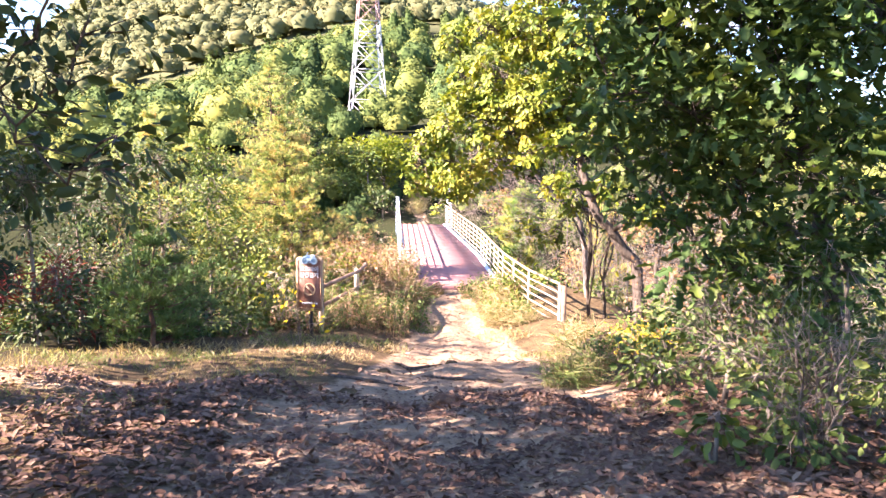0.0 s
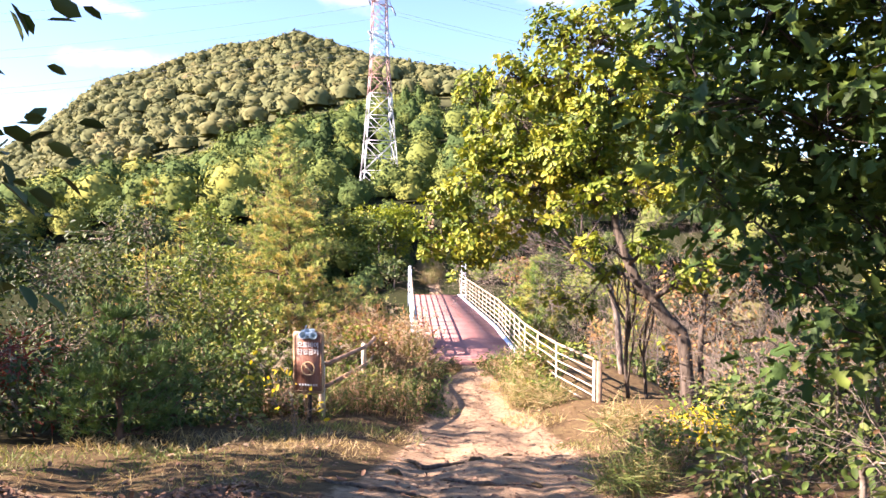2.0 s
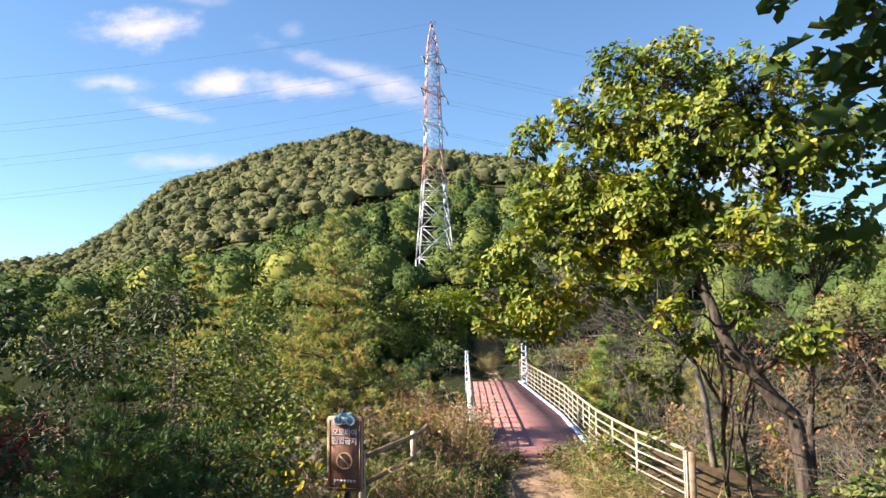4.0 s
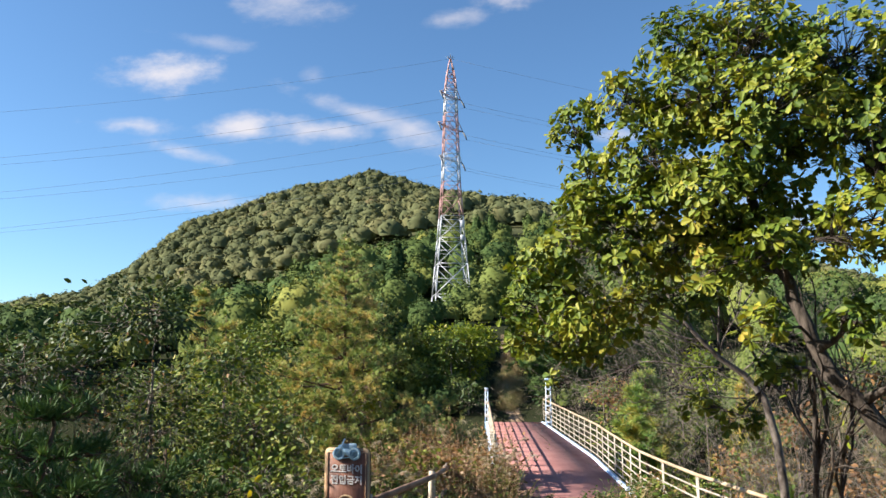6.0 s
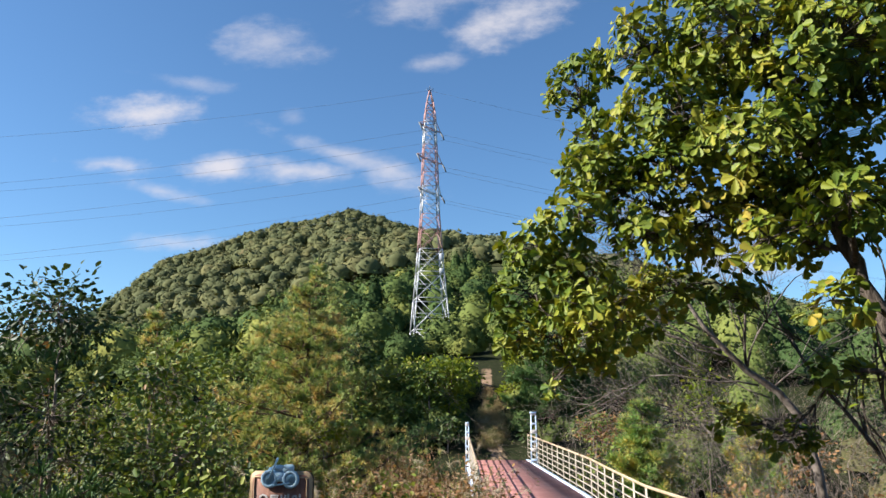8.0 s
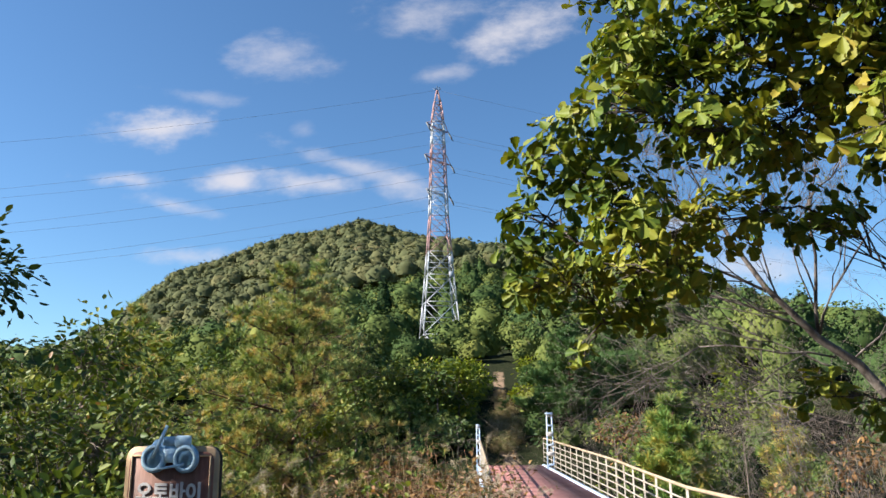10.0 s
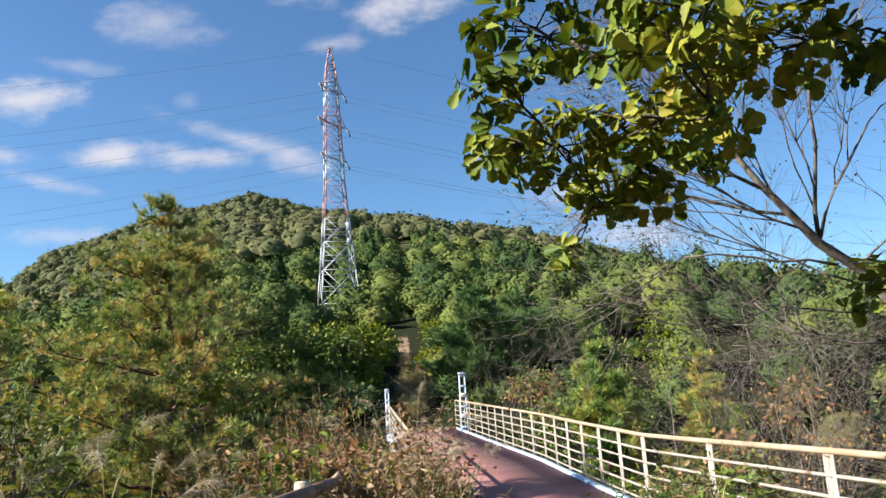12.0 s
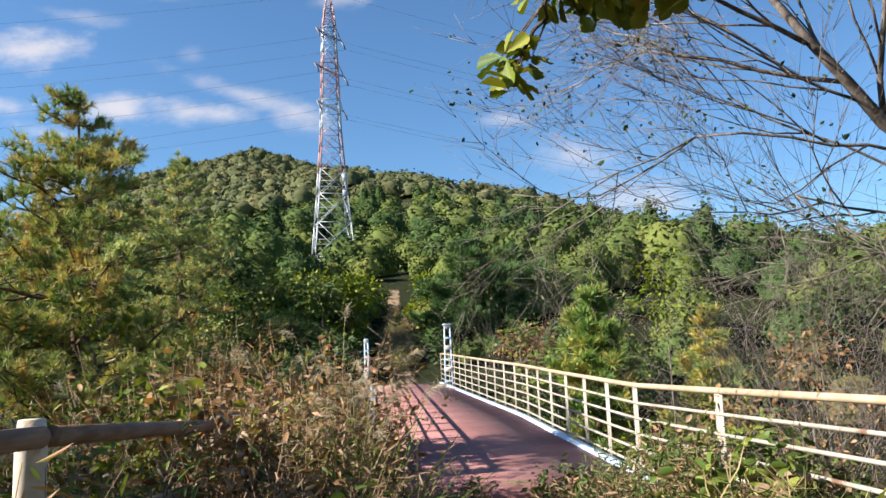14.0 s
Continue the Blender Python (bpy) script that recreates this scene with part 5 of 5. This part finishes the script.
WORDS = {"dark": "dense dark green bush beside the trail", "green": "green leafy bush beside the trail", "weed": "weedy green bush beside the sign", "lime": "bright yellow-green climber over a pine", "dry": "dry russet brush beside the bridge", "red": "crimson autumn sumac bush", "yellow": "bright yellow flowering bush under the oak"}
for i, (x, y, top, r, m) in enumerate(LEFT):
    shrub("bush", WORDS[m], x, y, top, r, m, 200 + i, size=0.105, dense=66, per=11, group="trailside bushes", category="bush")
for i, (x, y, top, r) in enumerate([(-7.9, 14.8, -0.55, 1.0), (-8.4, 13.6, -0.7, 0.9), (-7.1, 13.4, -0.4, 0.75)]):
    shrub("sumac_bush", WORDS["red"], x, y, top, r, "red", 230 + i, LONG, 0.16, 60, 10, "sumac bushes", "bush")
shrub("yellow_bush", WORDS["yellow"], 3.75, 13.3, -1.6, 0.62, "yellow", 235, OVAL, 0.06, 220, 12, "", "bush")
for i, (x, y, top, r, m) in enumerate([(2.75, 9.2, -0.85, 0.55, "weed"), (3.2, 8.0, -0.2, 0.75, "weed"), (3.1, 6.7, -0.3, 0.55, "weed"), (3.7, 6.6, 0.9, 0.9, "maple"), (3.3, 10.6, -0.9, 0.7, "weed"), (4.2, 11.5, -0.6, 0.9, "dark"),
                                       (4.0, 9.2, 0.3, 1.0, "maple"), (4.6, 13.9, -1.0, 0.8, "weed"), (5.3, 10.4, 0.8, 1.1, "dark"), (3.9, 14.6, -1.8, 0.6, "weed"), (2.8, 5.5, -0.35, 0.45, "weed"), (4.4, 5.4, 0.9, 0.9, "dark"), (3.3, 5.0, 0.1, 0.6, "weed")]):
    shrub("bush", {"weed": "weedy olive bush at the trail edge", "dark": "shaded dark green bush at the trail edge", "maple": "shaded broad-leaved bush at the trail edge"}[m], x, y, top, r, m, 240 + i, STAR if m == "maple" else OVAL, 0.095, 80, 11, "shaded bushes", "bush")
shrub("sprig", "broad-leaved green sprig in the shade", 2.2, 5.6, -0.42, 0.22, "green", 260, OVAL, 0.12, 110, 3, "", "shrub")

# reddish twiggy saplings on the left
for i, (x, y, top) in enumerate([(-7.5, 18.1, 1.6), (-8.3, 18.7, 1.3), (-6.0, 20.2, 1.2)]):
    g = land1(x, y)
    bare("sapling", "thin sapling with sparse reddish leaves", x, y, g, [((x + 0.1 * k, y, g - 0.1), (0.15 * (k - 1), 0.05, 1), (top - g) * 0.42, 0.018) for k in range(3)], 270 + i, "bark", 3, "saplings", "sapling", ("russet" if i < 3 else "red", 0.7, 0.07), 0.45)

G = land1(-2.75, 13.6)
bare("sapling", "thin sapling with a few bright yellow leaves near the sign", -2.75, 13.6, G, [((-2.75 + 0.06 * k, 13.6, G - 0.1), (0.10 * (k - 1), 0.04, 1), (-0.42 - G) * 0.5, 0.010) for k in range(3)], 281, "twig", 2, "saplings", "sapling", ("yellow", 0.45, 0.085), 0.35)
for i, (x, y, top) in enumerate([(-5.9, 15.7, 0.85), (-6.6, 15.2, 0.7), (-5.2, 18.2, 0.5)]):
    g = land1(x, y)
    bare("sapling", "twiggy sapling with sparse small dark leaves", x, y, g, [((x + 0.12 * k, y, g - 0.1), (0.16 * (k - 1), 0.05, 1), (top - g) * 0.42, 0.016) for k in range(3)], 284 + i, "bark", 3, "saplings", "sapling", ("dark", 0.8, 0.07), 0.45)


# ---------------- weeds, grass, fallen leaves ----------------
def weeds(name, label, x, y, r, h, n, mat, seed, shape=LONG, size=0.13, group="", stems=True, mix=None):
    """A clump of upright stems set with small leaves."""
    rng = np.random.RandomState(seed)
    g = land1(x, y)
    th = thing(name, (x, y, g), label, "weeds", group)
    at = Vector((-x, -y, -g))
    st, lf, lf2 = Buf(), Buf(), Buf()
    for k in range(n):
        a, q = rng.uniform(0, 6.283), r * math.sqrt(rng.uniform(0, 1))
        px, py = x + q * math.cos(a), y + q * math.sin(a)
        hh = h * rng.uniform(0.5, 1.1) * (1 - 0.45 * (q / r) ** 2)
        root = np.array([px, py, land1(px, py) - 0.05])
        tip = root + np.array([rng.normal() * 0.22 * hh, rng.normal() * 0.22 * hh, hh])
        line = wiggle(root, tip, 4, 0.04, rng)
        tube(st, line, np.linspace(0.006, 0.002, 4), 3)
        m = int(7 + hh * 13)
        s = rng.uniform(0.15, 1.0, m)
        P = np.stack([np.interp(s, np.linspace(0, 1, 4), line[:, i]) for i in range(3)], 1) + rng.normal(size=(m, 3)) * 0.035
        A = rng.normal(size=(m, 3)) * [1, 1, 0.5] + [0, 0, 0.25]
        leaves(lf2 if mix and rng.rand() < 0.35 else lf, P, A, size, shape, rng, 0.4)
    tagged(obj("stalk_mass", st, M["dry"], th, "", False, at), kind="stuff")
    obj("foliage", lf, M[mat], th, "", False, at)
    if mix and lf2.n:
        obj("foliage", lf2, M[mix], th, "", False, at)
    return th


W = [(-3.1, 20.1, 0.7, 0.95, "vine", "russet"), (-2.7, 18.6, 0.6, 0.9, "vine", None), (-3.6, 21.2, 0.8, 1.15, "vine", "dry"), (-2.2, 19.9, 0.6, 0.75, "vine", "dry"), (-1.6, 18.2, 0.6, 0.75, "vine", "weed"), (1.9, 22.0, 0.5, 0.85, "vine", "dry"), (2.0, 20.2, 0.5, 0.8, "vine", "weed"), (-1.5, 17.2, 0.8, 1.15, "weed", "dry"), (-1.9, 18.6, 0.8, 1.1, "weed", "grass"), (-1.1, 19.4, 0.75, 1.0, "weed", None), (-2.6, 17.4, 0.6, 1.0, "weed", None), (-2.4, 16.4, 0.55, 0.8, "weed", "dry"), (-3.3, 16.1, 0.6, 0.9, "weed", "dry"),
     (-1.4, 20.8, 0.8, 1.1, "dry", "weed"), (-2.4, 20.8, 0.9, 1.25, "dry", "vine"), (-3.2, 19.2, 0.8, 1.2, "weed", "dry"), (-0.9, 22.2, 0.6, 0.75, "weed", "dry"), (-1.7, 22.4, 0.8, 1.6, "dry", "vine"), (-1.35, 23.8, 0.5, 2.05, "dry", "russet"), (-1.75, 24.6, 0.5, 2.0, "dry", "weed"), (-1.4, 25.4, 0.4, 1.5, "dry", "weed"), (-2.0, 21.6, 0.7, 1.35, "russet", "dry"), (-2.9, 22.3, 0.9, 1.6, "vine", "russet"),
     (-3.9, 23.0, 0.9, 1.8, "weed", "russet"), (-1.9, 24.2, 0.7, 1.6, "dry", "russet"), (-3.0, 24.6, 0.9, 2.2, "russet", "dry"), (-4.2, 25.0, 0.9, 2.4, "dry", "vine"), (-2.1, 26.0, 0.6, 1.7, "dry", "russet"), (-2.3, 27.8, 0.7, 2.6, "dry", "vine"),
     (-2.7, 29.6, 0.7, 4.2, "dry", "weed"), (-2.6, 31.5, 0.5, 5.2, "weed", "dry"), (-3.4, 27.0, 0.9, 2.9, "russet", "dry"), (-4.6, 21.5, 0.9, 1.6, "weed", "dry"),
     (1.55, 19.6, 0.5, 0.75, "straw", "weed"), (1.7, 21.0, 0.55, 0.85, "straw", "weed"), (1.6, 22.6, 0.55, 0.95, "weed", "straw"), (2.1, 23.6, 0.5, 1.05, "weed", "dry"), (1.5, 24.2, 0.4, 0.8, "weed", "straw"), (1.1, 23.2, 0.45, 0.75, "weed", "dry"), (0.9, 24.6, 0.3, 0.5, "weed", "dry"), (-0.2, 23.8, 0.35, 0.5, "weed", "dry"), (2.2, 19.2, 0.45, 0.6, "straw", "weed"), (2.6, 22.2, 0.4, 0.9, "weed", "dry"),
     (2.0, 10.5, 0.4, 0.75, "grass", None), (2.45, 11.4, 0.45, 0.6, "weed", "dry"), (2.9, 12.4, 0.5, 0.65, "weed", "dry"), (3.0, 15.6, 0.5, 0.6, "straw", "weed"),
     (-1.75, 49.2, 0.6, 1.0, "straw", "weed"), (-1.3, 50.6, 0.6, 1.1, "straw", "weed"), (-2.0, 51.6, 0.6, 1.1, "straw", "dry"), (-1.5, 53.0, 0.6, 1.0, "straw", None), (-2.1, 54.4, 0.6, 1.0, "straw", "weed"), (-1.7, 56.0, 0.6, 0.9, "straw", None), (-2.0, 58.0, 0.6, 0.9, "straw", "dry")]
for i, (x, y, r, h, m, mx) in enumerate(W):
    tall = m in ("straw", "grass")
    weeds("weed_clump", {"weed": "tangled green and brown weeds beside the trail", "dry": "dry brown weeds beside the bridge", "russet": "dry russet brush beside the bridge", "straw": "yellowing grass beside the way", "vine": "broad-leaved green and yellowing creeper over the weeds", "grass": "long green grass clump at the trail edge"}[m],
          x, y, r, h, int((88 if m in ("dry", "russet", "weed") else 66) * r * r / 0.5) + 25, m, 300 + i, REED if tall else (OVAL if m == "vine" or i % 3 == 0 else LONG), 0.40 if tall else 0.115 if m == "vine" else ((0.10 if y > 20 else 0.085) if i % 3 else 0.075), "trail weeds", mix=mx)


def silver_grass(x, y, n, h, seed, plumes=1.0):
    rng = np.random.RandomState(seed)
    g = land1(x, y)
    th = thing("silver_grass", (x, y, g), "silver grass with pale feathery plumes", "grass", "silver grass clumps")
    at = Vector((-x, -y, -g))
    st = Buf()
    for k in range(n):
        a = rng.uniform(0, 6.283)
        root = np.array([x + rng.normal() * 0.12, y + rng.normal() * 0.12, g - 0.05])
        hh = h * rng.uniform(0.7, 1.05)
        bend = rng.uniform(0.1, 0.4)
        d = np.array([math.cos(a), math.sin(a), 0])
        line = [root + d * hh * bend * t * t + np.array([0, 0, hh * t * (1 - 0.12 * t)]) for t in np.linspace(0, 1, 7)]
        tube(st, line, np.linspace(0.006, 0.002, 7), 3)
        if rng.rand() < plumes:
            m = 110
            t = rng.uniform(0, 1, m)
            curve = np.array([0.16 * d[0], 0.16 * d[1], 0.05])
            P = line[-1] + (np.array([d[0] * 0.2, d[1] * 0.2, 0.18]))[None] * t[:, None] - np.array([0, 0, 0.1]) * (t ** 2)[:, None]
            pb = Buf()
            leaves(pb, P, curve[None] * 3 + rng.normal(size=(m, 3)) * 0.25 - np.array([0, 0, 0.25]), 0.085, REED, rng, 0.2)
            obj("plume", pb, M["plume"], th, "pale feathery plume", False, at)
    m = n * 8
    bl = Buf()
    leaves(bl, np.array([x, y, g]) + rng.normal(size=(m, 3)) * [0.14, 0.14, 0.02], rng.normal(size=(m, 3)) * [0.7, 0.7, 0.15] + [0, 0, 0.8], h * 0.55, REED, rng, 0.1)
    tagged(obj("blade_mass", bl, M["grass"], th, "", False, at), kind="stuff")
    obj("stalk_mass", st, M["straw"], th, "", False, at)


for i, (x, y, n, h) in enumerate([(-1.75, 24.0, 4, 2.35), (-1.5, 23.3, 6, 1.7), (-2.0, 22.6, 6, 1.6), (-3.9, 16.9, 8, 1.55), (-3.3, 17.8, 8, 1.4), (-4.4, 18.4, 8, 1.75), (-3.6, 16.3, 5, 1.3), (-4.4, 20.2, 6, 1.6), (-3.4, 20.6, 5, 1.3), (-1.2, 25.2, 6, 1.5), (-2.6, 25.6, 5, 2.0)]):
    silver_grass(x, y, n, h, 360 + i)
for i, (x, y, n, top) in enumerate([(-3.75, 17.9, 6, -0.75), (-3.2, 18.1, 6, -0.78), (-3.0, 17.6, 4, -1.0), (-3.0, 21.0, 5, -1.15), (-1.62, 23.9, 2, -0.5), (-1.3, 23.0, 8, -1.0), (-1.1, 22.5, 7, -1.3), (-2.6, 15.9, 3, -1.0)]):
    silver_grass(x, y, n, top - land1(x, y), 380 + i)

rng = np.random.RandomState(5)
b, straw_buf = Buf(), Buf()
spots = [(-4.2, 8.0, 1.5, 900, 0.16), (-3.0, 10.6, 1.3, 1400, 0.2), (-5.0, 11.2, 1.5, 1200, 0.24), (-2.2, 12.6, 1.0, 1100, 0.2), (-3.4, 6.8, 0.9, 500, 0.14), (-1.4, 14.6, 0.8, 900, 0.24), (2.4, 14.5, 0.9, 900, 0.2), (1.5, 17.4, 0.7, 900, 0.25), (-5.6, 8.6, 1.5, 900, 0.2),
         (2.2, 12.4, 0.6, 500, 0.2), (-6.5, 10.5, 1.5, 900, 0.25), (-2.9, 14.4, 1.0, 1200, 0.25), (2.5, 8.2, 0.5, 500, 0.2), (-4.6, 13.0, 1.2, 1200, 0.28), (-0.4, 18.6, 0.5, 500, 0.25), (1.2, 21.5, 0.6, 700, 0.3), (-0.6, 24.0, 0.8, 900, 0.3), (1.2, 24.4, 0.6, 600, 0.3)]
for x, y, r, n, h in spots:
    n, h = int(n * 0.55), h * 0.6
    q, a = r * np.sqrt(rng.uniform(0, 1, n)), rng.uniform(0, 6.283, n)
    px, py = x + q * np.cos(a), y + q * np.sin(a)
    patch = waves(px, py, 1.6, 33) > 0.1
    for part_, buf_ in ((patch, b), (~patch, straw_buf)):
        m = int(part_.sum())
        leaves(buf_, np.stack([px, py, land(px, py) - 0.01], 1)[part_], rng.normal(size=(m, 3)) * [0.7, 0.7, 0.1] + [0, 0, 0.7], h, BLADE, rng, 0.1)
tagged(obj("grass", b, M["grass"]), "short green grass along the trail", "grass", kind="stuff")
tagged(obj("dry_grass", straw_buf, M["straw"]), "short straw-coloured grass along the trail", "grass", kind="stuff")
b = Buf()
n = 44000
px, py = rng.uniform(-6.5, 4.6, n), rng.uniform(1.5, 9.6, n) + rng.exponential(0.5, n)
patchy = waves(px, py, 1.3, 21) + 0.8 * (np.abs(px - 0.6) < 2.2) - 1.2 * ((np.abs(px + 1.4) < 0.6) & (py > 4))
keep = (patchy + rng.normal(size=n) * 0.8 > -0.45) & (py < 9.4 + 0.4 * np.sin(px * 2) + 3.5 * (rng.rand(n) < 0.05))
px, py = px[keep], py[keep]
n = len(px)
leaves(b, np.stack([px, py, land(px, py) + rng.uniform(0.004, 0.035, n)], 1), rng.normal(size=(n, 3)) * [1, 1, 0.28], 0.076, OVAL, rng, 1.4)
tagged(obj("fallen_leaves", b, M["litter"]), "brown curled fallen leaves covering the shaded trail", "leaves", kind="stuff")
b = Buf()
n = 2600
px, py = rng.normal(0.2, 2.2, n), rng.uniform(9, 25, n)
leaves(b, np.stack([px, py, land(px, py) + 0.012], 1), rng.normal(size=(n, 3)) * [1, 1, 0.2], 0.075, OVAL, rng, 1.4)
tagged(obj("scattered_leaves", b, M["litter"]), "scattered brown leaves on the sandy trail", "leaves", kind="stuff")


def lump(name, x, y, r, mat, seed, label, category, sink=0.3, flat=0.6):
    bm = bmesh.new()
    bmesh.ops.create_icosphere(bm, subdivisions=3, radius=r)
    for v in bm.verts:
        k = 1 + 0.45 * noise.noise(v.co * (2.2 / r) + Vector((seed, 0, 0))) + 0.2 * noise.noise(v.co * (6 / r))
        v.co = Vector((v.co.x * k, v.co.y * k, v.co.z * k * flat))
    b = Buf()
    take(b, bm)
    return tagged(obj(name, b, mat, at=(x, y, land1(x, y) + r * (flat - sink) * 0.6)), label, category)


lump("dirt_clod", 0.08, 8.5, 0.17, M["rock"], 3, "crumbly reddish clod of earth lying on the trail", "clod")
for i, (x, y, r) in enumerate([(-0.5, 10.2, 0.10), (0.5, 9.6, 0.12), (-0.9, 11.3, 0.12), (0.9, 11.0, 0.09), (0.2, 12.2, 0.1), (-0.3, 13.4, 0.08), (-1.2, 9.3, 0.13), (0.7, 13.0, 0.07), (-1.9, 9.0, 0.1)]):
    lump("stone", x, y, r, M["ground"], 10 + i, "low earth-coloured stone set in the trail", "stone", 0.5, 0.4)
for i, pts in enumerate([[(-0.9, 12.4), (-0.4, 12.0), (0.0, 12.0)], [(-1.7, 10.6), (-1.0, 10.2), (-0.5, 10.4)], [(-0.3, 11.0), (0.3, 10.7), (0.9, 10.9)]]):
    p = np.array([(x, y, land1(x, y) + 0.015) for x, y in pts])
    t = np.linspace(0, len(pts) - 1, 9)
    line = np.stack([np.interp(t, np.arange(len(pts)), p[:, k]) for k in range(3)], 1) + rng.normal(size=(9, 3)) * [0.03, 0.03, 0.004]
    b = Buf()
    tube(b, line, 0.035 * np.sin(np.linspace(0.4, 2.8, 9)), 7)
    tagged(obj("tree_root", b, M["bark"], smooth=True), "exposed dark root crossing the sandy trail", "root", "trail roots")
